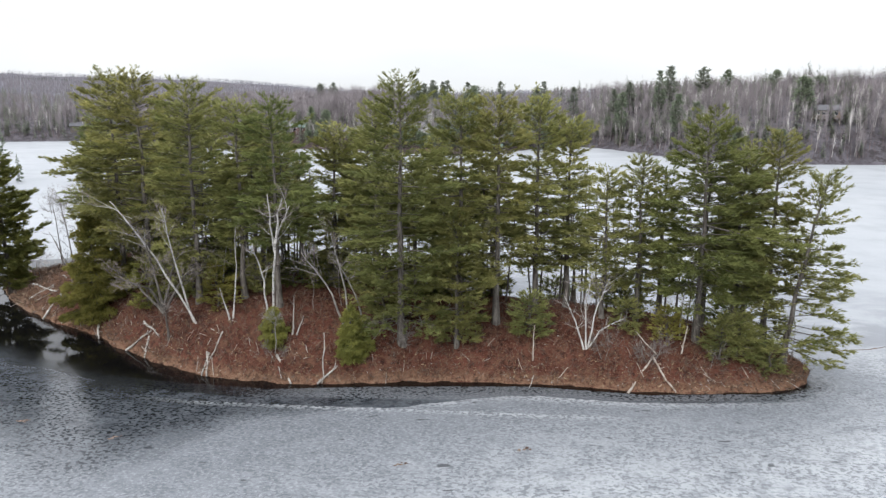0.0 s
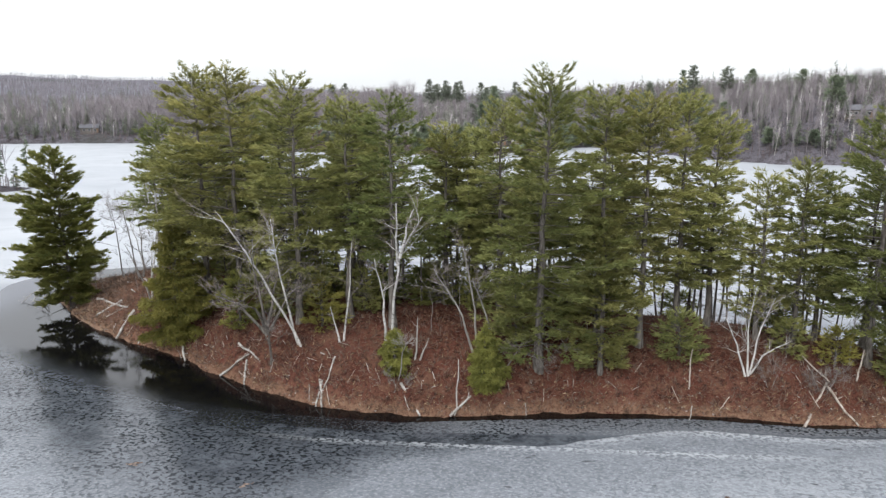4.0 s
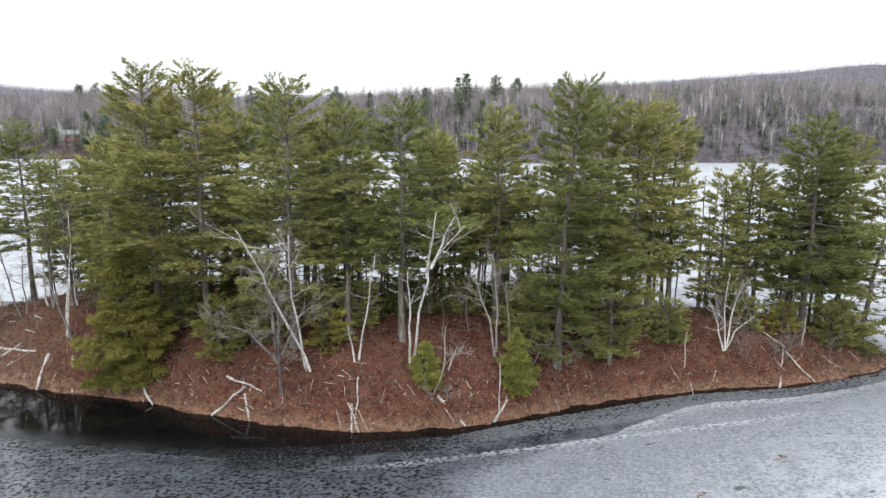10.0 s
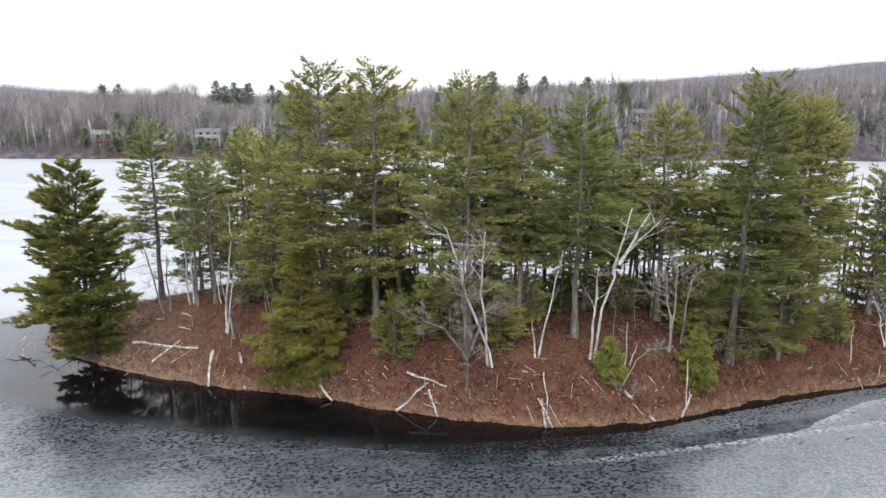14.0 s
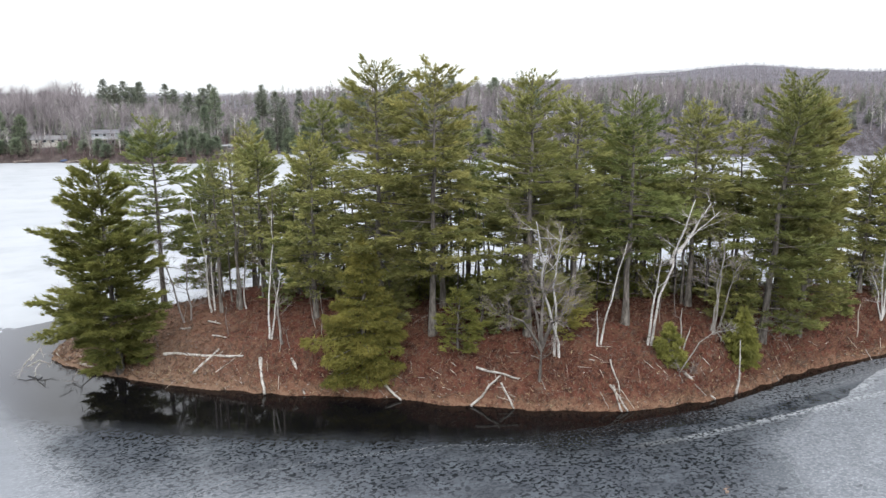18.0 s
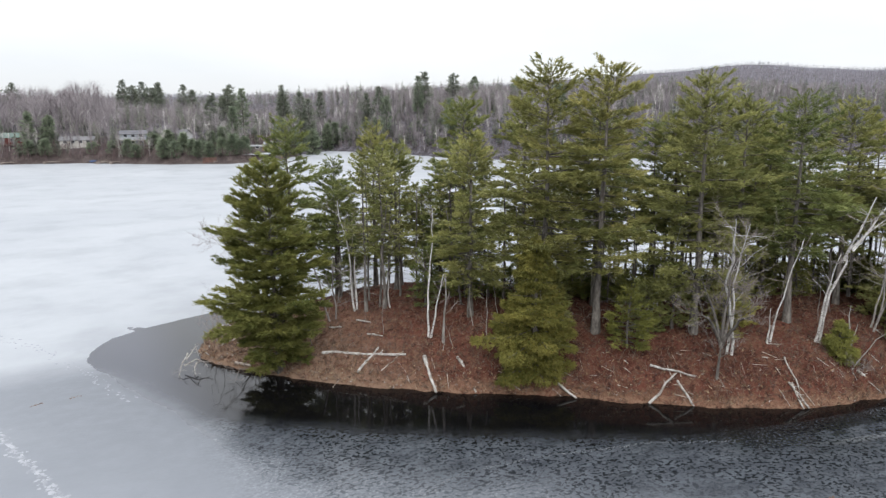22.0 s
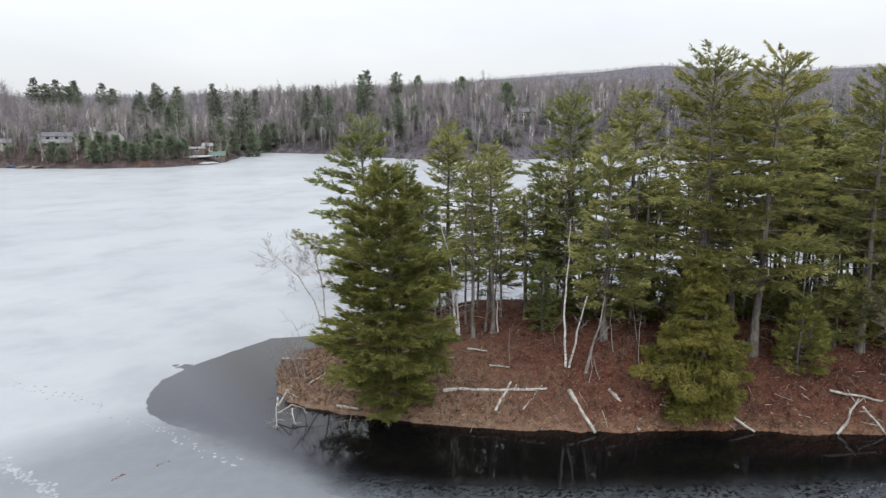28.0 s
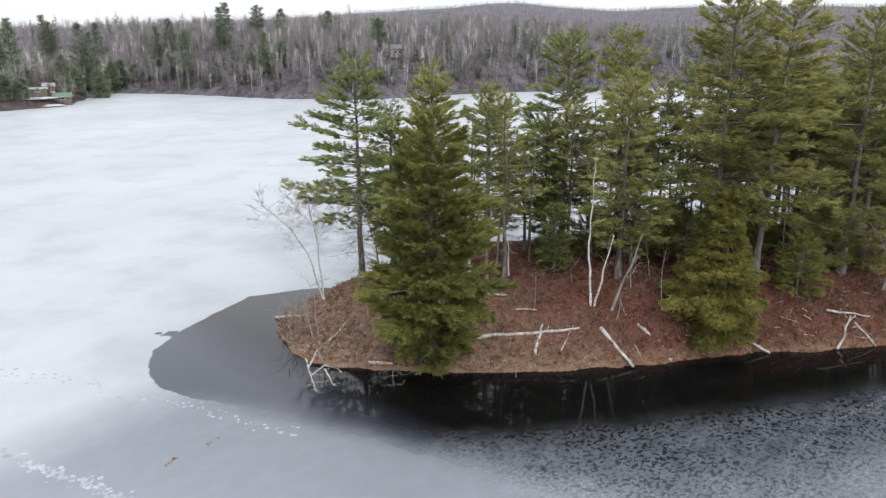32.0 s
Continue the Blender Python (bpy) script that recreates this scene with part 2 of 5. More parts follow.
grey = k.step(k.math("ADD", k.attr("grey"), k.math("MULTIPLY", k.math("SUBTRACT", k.noise(0.06, 5, 0.6), 0.5), 0.9)), 0.05, 1.05)
near_only = k.step(k.attr("flecked"), 0.0, 1.0)
white = k.mix(k.step(k.noise(0.035, 5, 0.55, k.scaled((0.8, 1.2, 1), 0.5)), 0.30, 0.70), (0.325, 0.340, 0.358), (0.372, 0.387, 0.402))
white = k.mix(k.step(k.noise(0.012, 5, 0.6, k.scaled((0.8, 1.3, 1), 0.2)), 0.46, 0.68, 0, 0.55), white, (0.275, 0.291, 0.314))
white = k.mix(k.step(k.noise(0.5, 5, 0.6), 0.3, 0.7, 0, 0.2), white, (0.275, 0.291, 0.314))
ice = k.mix(grey, white, (0.185, 0.197, 0.217))
ice = k.mix(k.math("MULTIPLY", k.attr("lee"), k.step(k.noise(0.22, 5, 0.65, k.scaled((0.8, 1.2, 1), -0.5), 0.6), 0.40, 0.62, 0.25, 0.9)), ice, (0.170, 0.180, 0.198))
ice = k.mix(k.step(k.noise(0.11, 6, 0.60), 0.44, 0.70, 0.0, 0.30), ice, (0.165, 0.176, 0.195))
ice = k.mix(k.math("MULTIPLY", k.step(mid_n, 0.42, 0.66), k.math("MULTIPLY", near_only, 0.62)), ice, (0.135, 0.146, 0.162))
# ice mixed towards mid grey off the front bank, less as x rises
ice = k.mix(k.math("MULTIPLY", k.attr("mid_grey"), k.step(mid_n, 0.25, 0.65, 0.35, 0.85)), ice, (0.128, 0.137, 0.152))
thin_c = k.mix(k.step(mid_n, 0.35, 0.68), (0.046, 0.051, 0.060), (0.086, 0.095, 0.108))
wave = k.noise(5.5, 3, 0.6, k.scaled((0.9, 1.2, 1), 0.3))
# near the bank the trees' dark reflection is painted into the thin ice
thin_c = k.mix(k.step(k.math("ADD", k.attr("thin"), k.math("MULTIPLY", soft, 0.35)), 0.80, 1.10), thin_c, (0.0075, 0.008, 0.009))
thin_c = k.mix(k.step(wave, 0.50, 0.62, 0.0, 0.62), thin_c, (0.060, 0.066, 0.075))
ice = k.mix(thin, ice, thin_c)
patchy = k.noise(0.28, 3)
spots = k.math("MULTIPLY", k.step(fine_n, 0.520, 0.555), near_only)
spots = k.math("MULTIPLY", spots, k.step(patchy, 0.34, 0.56, 0.4, 1.0))
ice = k.mix(k.math("MULTIPLY", k.step(wave, 0.48, 0.66), k.math("MULTIPLY", near_only, k.math("MULTIPLY", k.math("SUBTRACT", 1.0, thin), 0.36))), ice, (0.400, 0.416, 0.432))
streak = k.attr("streak")
firm = k.attr("firm")
wob = k.math("ADD", k.math("MULTIPLY", fray, 0.30), k.math("MULTIPLY", soft, 0.25))
rim = k.math("ADD", k.attr("rim"), wob)
rim2 = k.math("ADD", k.attr("rim_outer"), wob)
strip = k.math("ADD", k.attr("strip"), wob)
broken = k.step(k.math("ADD", fine_n, k.math("MULTIPLY", mid_n, 0.5)), 0.66, 0.82, 1.0, 0.15)
# smooth grey strip close to the bank, dark thin ice outside it, then white broken rims
ice = k.mix(k.math("MULTIPLY", k.step(strip, -0.25, 0.25), k.math("MULTIPLY", k.attr("shelf"), 0.8)), ice, k.mix(k.step(wave, 0.42, 0.62), (0.105, 0.113, 0.125), (0.165, 0.175, 0.190)))
dark_ice = k.mix(k.step(mid_n, 0.38, 0.62), (0.030, 0.034, 0.041), (0.080, 0.088, 0.100))
ice = k.mix(k.math("MULTIPLY", k.math("MULTIPLY", k.step(rim, -0.06, 0.10), k.step(strip, -0.30, 0.20, 1.0, 0.0)), k.math("MULTIPLY", streak, 0.92)), ice, dark_ice)
white_rim = k.math("MULTIPLY", k.math("MULTIPLY", k.step(rim, -1.15, -0.10), k.step(rim, -0.02, 0.12, 1.0, 0.0)), k.attr("inner"))
white_rim2 = k.math("MULTIPLY", k.math("MULTIPLY", k.step(rim2, -0.75, -0.08), k.step(rim2, 0.0, 0.14, 1.0, 0.0)), k.attr("second"))
edge_white = k.math("MULTIPLY", k.math("MULTIPLY", k.math("MAXIMUM", white_rim, k.math("MULTIPLY", white_rim2, 1.0)), broken), streak)
ice = k.mix(k.math("MULTIPLY", edge_white, k.math("MULTIPLY", k.step(patchy, 0.30, 0.55, 0.45, 0.95), firm)), ice, (0.360, 0.375, 0.390))
ice = k.mix(k.math("MULTIPLY", spots, k.step(thin, 0, 1, 0.62, 0.90)), ice, k.mix(thin, (0.090, 0.098, 0.110), (0.006, 0.0065, 0.0075)))
blot = k.math("MULTIPLY", k.step(k.noise(0.75, 2, 0.5, k.scaled((0.7, 1.6, 1), 0.2)), 0.69, 0.73), near_only)
ice = k.mix(k.math("MULTIPLY", blot, 0.8), ice, (0.030, 0.033, 0.038))
# skim ice off the point; its paler tone also holds painted sky sheen
c = k.mix(water, ice, k.mix(k.attr("film_sheen"), (0.0035, 0.0034, 0.0036), (0.036, 0.039, 0.053)))
k.base(c)
wet = k.math("MAXIMUM", k.step(k.math("ADD", k.attr("thin"), k.math("MULTIPLY", soft, 0.5)), 0.02, 0.42), k.math("MULTIPLY", k.math("MULTIPLY", k.step(rim, -0.06, 0.10), k.step(strip, 0.6, 1.4, 1.0, 0.0)), streak))
wet = k.math("MULTIPLY", wet, k.math("SUBTRACT", 1.0, k.math("MULTIPLY", water, 0.999)))
r = k.math("ADD", k.math("MULTIPLY", wet, -0.30), 0.42)
r = k.math("ADD", k.math("MULTIPLY", r, k.math("SUBTRACT", 1.0, water)), k.math("MULTIPLY", water, 0.05))
k.put(r, k.b.inputs["Roughness"])
k.b.inputs["IOR"].default_value = 1.33
gloss = k.math("ADD", k.step(water, 0, 1, 0.22, 0.5), k.math("MULTIPLY", wet, 0.26))
k.put(k.math("MULTIPLY", gloss, k.math("SUBTRACT", 1.0, k.math("MULTIPLY", k.math("MULTIPLY", spots, wet), 0.92))), k.b.inputs["Specular IOR Level"])
k.bump(k.math("ADD", k.math("MULTIPLY", fine_n, k.math("SUBTRACT", 1.0, water)), k.math("MULTIPLY", k.noise(0.8, 2), 0.05)), 0.2, 0.04)
LAKE = k.m

k = Mat("dirty_snow", 0.7, 0.3)
k.base(k.mix(k.step(k.noise(0.8, 4), 0.35, 0.65), (0.30, 0.31, 0.32), (0.38, 0.39, 0.40)))
SNOW = k.m
WALL_CREAM = plain("cream_siding", (0.44, 0.42, 0.38), (0.52, 0.50, 0.46), 0.4)
WALL_WHITE = plain("white_siding", (0.44, 0.44, 0.44), (0.52, 0.52, 0.52), 0.4)
WALL_RED = plain("red_siding", (0.13, 0.035, 0.030), (0.18, 0.050, 0.042), 0.4)
WALL_GREY = plain("grey_blue_siding", (0.22, 0.245, 0.275), (0.28, 0.31, 0.34), 0.4)
WALL_DULL = plain("weathered_board_wall", (0.11, 0.095, 0.085), (0.17, 0.15, 0.135), 0.4)
WALL_BROWN = plain("brown_log_wall", (0.17, 0.10, 0.06), (0.26, 0.17, 0.10), 0.4)
ROOF_GREY = plain("grey_shingles", (0.13, 0.128, 0.13), (0.18, 0.177, 0.18), 0.5)
ROOF_DARK = plain("dark_shingles", (0.08, 0.08, 0.09), (0.14, 0.14, 0.15), 0.5)
ROOF_GREEN = plain("green_metal_roof", (0.075, 0.115, 0.095), (0.095, 0.145, 0.118), 0.5, 0.4)
ROOF_WHITE = plain("pale_metal_roof", (0.21, 0.215, 0.22), (0.27, 0.275, 0.28), 0.5, 0.5)
DECK_WOOD = plain("grey_deck_boards", (0.22, 0.18, 0.15), (0.34, 0.29, 0.25), 0.8)
BLUE_TARP = plain("blue_tarpaulin", (0.040, 0.065, 0.130), (0.060, 0.090, 0.175), 1.0, 0.5)
RED_PAINT = plain("faded_red_paint", (0.130, 0.070, 0.055), (0.210, 0.115, 0.090), 1.0, 0.6)
k = Mat("refrozen_snow", 0.8, 0.2)
k.base(k.mix(k.step(k.noise(1.5, 4), 0.35, 0.65), (0.22, 0.23, 0.25), (0.33, 0.34, 0.36)))
REFROZEN = k.m
k = Mat("slushy_ridge", 0.6, 0.3)
k.base(k.mix(k.step(k.noise(1.5, 4), 0.35, 0.65), (0.045, 0.048, 0.053), (0.115, 0.121, 0.13)))
SLUSH = k.m
k = Mat("brown_brush", 0.9, 0.1)
k.base(k.mix(k.geo.outputs["Random Per Island"], (0.060, 0.036, 0.028), (0.200, 0.150, 0.120)))
BRUSH = k.m
k = Mat("window_glass", 0.05, 0.6)
k.base((0.02, 0.025, 0.03))
GLASS = k.m

# ---------------------------------------------------------------- mesh tools
def tri_mesh(name, v, f, mats, index=None, smooth=False):
    """A mesh of triangles from arrays."""
    v, f = np.asarray(v, float), np.asarray(f, int)
    me = bpy.data.meshes.new(name)
    me.vertices.add(len(v))
    me.vertices.foreach_set("co", v.ravel())
    me.loops.add(len(f) * 3)
    me.loops.foreach_set("vertex_index", f.ravel())
    me.polygons.add(len(f))
    me.polygons.foreach_set("loop_start", np.arange(0, len(f) * 3, 3))
    if index is not None:
        me.polygons.foreach_set("material_index", np.asarray(index, int))
    if smooth:
        me.polygons.foreach_set("use_smooth", np.ones(len(f), bool))
    me.update(calc_edges=True)
    for m in mats:
        me.materials.append(m)
    return me


def child(name, me, parent, label=""):
    ob = new(name, me)
    ob.parent = parent
    if label:
        tagged(ob, label)
    return ob


def part(name, bm, material, parent, label=""):
    me = bpy.data.meshes.new(name)
    bm.to_mesh(me)
    bm.free()
    me.materials.append(material)
    return child(name, me, parent, label)


def box(bm, x0, x1, y0, y1, z0, z1):
    m = Matrix.Translation(((x0 + x1) / 2, (y0 + y1) / 2, (z0 + z1) / 2)) @ Matrix.Diagonal((x1 - x0, y1 - y0, z1 - z0, 1))
    return bmesh.ops.create_cube(bm, size=1, matrix=m)


class Tubes:
    """Gathers tapered tubes along polylines into one triangle mesh."""

    def __init__(self):
        self.v, self.f, self.count = [], [], 0

    def add(self, pts, radii, sides=5, cap=True):
        pts = np.asarray(pts, float)
        n = len(pts)
        d = np.gradient(pts, axis=0)
        d /= np.linalg.norm(d, axis=1)[:, None] + 1e-9
        ref = np.where(np.abs(d[:, 2:3]) > 0.9, np.array([[1.0, 0, 0]]), np.array([[0, 0, 1.0]]))
        a = np.cross(d, ref)
        a /= np.linalg.norm(a, axis=1)[:, None] + 1e-9
        b = np.cross(d, a)
        ang = np.arange(sides) * 2 * np.pi / sides
        ring = pts[:, None] + np.asarray(radii)[:, None, None] * (np.cos(ang)[None, :, None] * a[:, None] + np.sin(ang)[None, :, None] * b[:, None])
        base = self.count
        self.v.append(ring.reshape(-1, 3))
        i, j = np.meshgrid(np.arange(n - 1), np.arange(sides), indexing="ij")
        p, q = base + i * sides + j, base + i * sides + (j + 1) % sides
        r, s = p + sides, q + sides
        self.f += [np.stack([p, q, s], -1).reshape(-1, 3), np.stack([p, s, r], -1).reshape(-1, 3)]
        self.count += n * sides
        if cap:
            for row in (0, n - 1):
                k0 = base + row * sides
                self.f.append(np.array([[k0, k0 + x, k0 + x + 1] for x in range(1, sides - 1)]))
        return self

    def mesh(self, name, mats, smooth=True):
        return tri_mesh(name, np.concatenate(self.v), np.concatenate(self.f), mats, smooth=smooth)


def blades(rng, c, d, length, width, spread, per, flat=9.0, size=None, level=1.0):
    """Narrow pointed needles in sprays: per blades at every centre c, roughly along d; level below 1 keeps the sprays flat."""
    n = len(c)
    c, d = np.repeat(c, per, 0), np.repeat(d, per, 0)
    d = d + rng.normal(0, spread, (n * per, 3)) * [1, 1, level]
    d /= np.linalg.norm(d, axis=1)[:, None] + 1e-9
    side = np.cross(d, [0, 0, 1.0] + rng.normal(0, flat, (n * per, 3)))
    side /= np.linalg.norm(side, axis=1)[:, None] + 1e-9
    grow = 1.0 if size is None else np.repeat(size, per)[:, None]
    L = length * rng.uniform(0.6, 1.25, (n * per, 1)) * grow
    W = width * rng.uniform(0.7, 1.3, (n * per, 1)) / 2 * grow
    v = np.stack([c - side * W, c + side * W, c + d * L], 1).reshape(-1, 3)
    return v, np.arange(n * per * 3).reshape(-1, 3)

# ---------------------------------------------------------------- plan of island, lake and far land
FRONT = [(-47.6, 83.6), (-49.0, 80.2), (-49.4, 77.6), (-48.4, 75.4), (-46.8, 73.2), (-44.7, 70.6), (-42.5, 67.9), (-40.2, 65.6),
         (-37.2, 63.0), (-34.0, 60.9), (-31.0, 58.9), (-28.5, 56.9), (-25.8, 54.4), (-23.0, 52.2), (-20.3, 50.4), (-17.4, 48.6),
         (-13.9, 47.5), (-10.3, 47.0), (-7.0, 47.0), (-3.5, 47.3), (0.0, 47.6), (3.6, 47.3), (7.0, 46.9), (10.0, 46.4),
         (13.3, 45.6), (17.0, 45.2), (20.8, 45.4), (24.1, 45.9), (25.7, 47.2)]


def ragged(line, seed, amount=0.15, per=3):
    """The same shoreline with small coves and lips."""
    r, out = random.Random(seed), [line[0]]
    for (xa, ya), (xb, yb) in zip(line[:-1], line[1:]):
        L = math.hypot(xb - xa, yb - ya)
        for q in range(1, per):
            o = r.gauss(0, amount)
            out.append((xa + (xb - xa) * q / per - (yb - ya) / L * o, ya + (yb - ya) * q / per + (xb - xa) / L * o))
        out.append((xb, yb))
    return out


FRONT = ragged(FRONT, 4)
BACK = [(25.7, 47.2), (27.3, 49.8), (27.0, 53.5), (24, 57), (18, 60.5), (9, 64), (0, 67.5), (-9, 71), (-16, 76), (-22, 82),
        (-28, 86.5), (-34, 88), (-40, 87.3), (-45, 86), (-47.6, 83.6)]
ISLAND = FRONT + BACK[1:-1]
FAR_SHORE = [(-108, 176), (-113, 184), (-140, 190), (-300, 260), (-290, 420), (-225, 432), (-170, 428), (-110, 364), (-80, 350),
             (-48, 340), (-20, 313), (2, 303), (20, 308), (30, 323), (45, 350), (65, 374), (82, 345), (93, 283), (110, 253),
             (132, 249), (163, 247), (194, 234), (228, 211), (300, 190), (420, 60), (300, -200), (-100, -300), (-350, -100),
             (-300, 120), (-117, 170)]
OPEN_WATER = [(-40, 88.6), (-45, 91), (-48.5, 89.8), (-52.0, 88.4), (-53.6, 89.4), (-53.9, 88.8), (-52.9, 87.9), (-55.0, 86.6), (-56.7, 84), (-57.3, 81.3), (-56.6, 78.6), (-55, 75.5),
              (-53, 70), (-51.2, 65.8), (-47.5, 62.4), (-43, 58.7), (-37.4, 55.2), (-31.9, 51.8), (-25.3, 49.0), (-20, 47.5), (-12, 46.1), (-4, 46.5),
              (6, 46.5), (14, 45.0), (24, 45.2), (26, 47), (22, 52), (0, 60), (-25, 75), (-36, 82)]


def distance(p, line, closed=False):
    p, q = np.atleast_2d(p).astype(float), np.array(line, float)
    if closed:
        q = np.vstack([q, q[:1]])
    out = np.full(len(p), 1e9)
    for a, b in zip(q[:-1], q[1:]):
        ab = b - a
        t = np.clip(((p - a) @ ab) / (ab @ ab), 0, 1)
        out = np.minimum(out, np.hypot(*(p - a - t[:, None] * ab).T))
    return out


def inside(p, poly):
    p = np.atleast_2d(p).astype(float)
    hit = np.zeros(len(p), bool)
    for (xa, ya), (xb, yb) in zip(poly, poly[-1:] + poly[:-1]):
        if ya != yb:
            hit ^= ((ya > p[:, 1]) != (yb > p[:, 1])) & (p[:, 0] < (xb - xa) * (p[:, 1] - ya) / (yb - ya) + xa)
    return hit


def lumps(p, scale, seed=0.0):
    """Smooth pseudo-random relief between -1 and 1, for arrays of places."""
    x, y = p[:, 0] / scale + seed, p[:, 1] / scale - seed
    return (np.sin(x * 1.7 + 1.3 * np.sin(y * 1.1 + seed)) + np.sin(y * 2.1 + 1.7 * np.sin(x * 0.9)) + np.sin((x + y) * 3.3 + np.sin(y * 2.7))) / 3


def island_height(p):
    p = np.atleast_2d(p).astype(float)
    df, db = distance(p, FRONT), distance(p, BACK)
    cap = 4.4 - 2.6 * np.clip((-30 - p[:, 0]) / 16, 0, 1) - 1.0 * np.clip((p[:, 0] - 13) / 12, 0, 1)
    z = cap * (1 - np.exp(-df / 3)) * (1 - np.exp(-db / 5)) + 0.15
    z = z + (lumps(p, 2.3) * 0.14 + lumps(p, 0.8, 3.0) * 0.08) * np.clip(df / 2, 0, 1)
    z = z + (lumps(p, 0.55, 7.0) * 0.22 + lumps(p, 1.6, 4.0) * 0.20) * np.exp(-df / 0.8)
    return np.where(inside(p, ISLAND), z, -0.9 * np.minimum(np.minimum(df, db), 2))


def ground_z(x, y):
    return float(island_height([(x, y)])[0])


def grid_mesh(name, xs, ys, z, mats, smooth=True):
    nx, ny = len(xs), len(ys)
    X, Y = np.meshgrid(xs, ys, indexing="ij")
    p = np.stack([X.ravel(), Y.ravel()], 1)
    Z = z(p)
    i, j = np.meshgrid(np.arange(nx - 1), np.arange(ny - 1), indexing="ij")
    a = (i * ny + j).ravel()
    b, c, d = a + ny, a + ny + 1, a + 1
    f = np.concatenate([np.stack([a, b, c], 1), np.stack([a, c, d], 1)])
    return tri_mesh(name, np.column_stack([p, Z]), f, mats, smooth=smooth), p, Z


def floats(me, name, values):
    me.attributes.new(name, "FLOAT", "POINT").data.foreach_set("value", np.asarray(values, np.float32))


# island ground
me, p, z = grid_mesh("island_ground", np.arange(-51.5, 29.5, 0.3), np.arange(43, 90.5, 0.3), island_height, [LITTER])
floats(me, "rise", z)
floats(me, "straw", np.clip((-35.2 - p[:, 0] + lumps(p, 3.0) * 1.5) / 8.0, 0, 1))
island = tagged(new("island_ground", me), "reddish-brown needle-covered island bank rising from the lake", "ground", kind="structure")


# lake sheet
def graded(lo, hi, fine, edge_lo, edge_hi):
    mid = np.arange(lo, hi + fine / 2, fine)
    left = lo - np.geomspace(2, lo - edge_lo, 16)[::-1]
    right = hi + np.geomspace(2, edge_hi - hi, 16)
    return np.concatenate([left, mid, right])


me, p, z = grid_mesh("lake_surface", graded(-85, 45, 0.7, -450, 480), graded(15, 100, 0.7, -350, 520), lambda q: np.zeros(len(q)), [LAKE])
floats(me, "open", np.where(inside(p, OPEN_WATER), 1, -1) * distance(p, OPEN_WATER, True))
front = distance(p, FRONT)
wide = np.interp(p[:, 0], [-60, -53, -50, -47, -42, -28, -20, -12, 0, 10, 30], [3, 6.5, 10.8, 13.2, 13.2, 13.6, 13.6, 5.2, 2.2, 1.6, 1.6])
behind = np.clip((p[:, 1] - np.interp(p[:, 0], [-49, -47, 26], [77, 84, 50])) / 6, 0, 1)
floats(me, "thin", np.clip(1.35 - front / wide, 0, 1.2) * (1 - behind))
reach = np.interp(p[:, 0], [-85, -60, -30, -10, 10, 30], [44, 42, 36, 26, 12, 6])
floats(me, "grey", np.maximum(np.clip(1.25 - front / reach, 0, 1) * (1 - 0.8 * behind), np.clip(1.5 - np.hypot(p[:, 0] - 27.5, p[:, 1] - 47.5) / 4.5, 0, 1)))
floats(me, "flecked", np.clip(1.6 - front / np.interp(p[:, 0], [-53, -47, -20, 30], [18, 24, 34, 34]), 0, 1) * np.clip((p[:, 0] + 53) / 4, 0, 1) * (1 - behind))
floats(me, "film_sheen", np.clip((-49.5 - p[:, 0]) / 4, 0, 1))
floats(me, "melt", np.clip((80 - p[:, 1]) / 5, 0, 1) * np.clip((-20 - p[:, 0]) / 8, 0, 1) * np.clip((front - 1.0) / 2, 0, 1))
floats(me, "streak", np.interp(p[:, 0], [-24, -17, 20, 26], [0, 1, 1, 0]) * (1 - behind))
floats(me, "rim", p[:, 1] - np.interp(p[:, 0], [-24, -20, -16.5, -10, -4, -2.5, -1.3, 0.6, 1.8, 4.4, 6.5, 10, 12.5, 16, 22], [46.5, 44.7, 44.0, 43.3, 42.85, 43.0, 43.5, 43.95, 44.3, 44.8, 44.8, 44.1, 43.7, 43.6, 43.8]))
floats(me, "rim_outer", p[:, 1] - np.interp(p[:, 0], [-24, -20, -16.5, -10, -4, 0.6, 4.4, 8.5, 13, 20], [46.5, 44.7, 44.0, 43.3, 42.8, 42.4, 42.0, 41.7, 41.4, 41.2]))
floats(me, "lee", np.clip(1.35 - distance(p, BACK) / 26, 0, 1) * behind * np.clip((p[:, 0] + 40) / 10, 0, 1))
floats(me, "mid_grey", np.interp(p[:, 0], [-30, -18, -8, -1, 6], [0.7, 1, 0.75, 0.2, 0]) * np.clip(1.7 - front / 12, 0, 1) * (1 - behind))
floats(me, "shelf", np.interp(p[:, 0], [-15, -8, 20, 26], [0, 1, 1, 0]) * (1 - behind))
floats(me, "firm", np.interp(p[:, 0], [-22, -14, -6, 0], [0.30, 0.55, 0.9, 1]))
floats(me, "second", np.interp(p[:, 0], [-24, -18, 7, 14], [0, 1, 1, 0]))
floats(me, "inner", np.interp(p[:, 0], [-3, 1, 14, 20], [0, 1, 1, 0.4]))
floats(me, "strip", p[:, 1] - np.interp(p[:, 0], [-24, -18, -12, -6, -1, 1.8, 4, 8, 12, 22], [47.5, 45.6, 44.8, 44.45, 44.4, 44.35, 44.6, 44.7, 44.0, 43.9]))
tagged(new("lake_surface", me), "partly thawed lake with white ice, grey slush and dark open water", "lake", kind="structure")

# far land, rising from the opposite shores to wooded hills
HILL_AZ = [-180, -60, -40, -31, -20, -14, -8, 0, 10, 20, 30, 36, 41, 46.6, 51.7, 56, 60, 65, 75, 90, 130, 180]
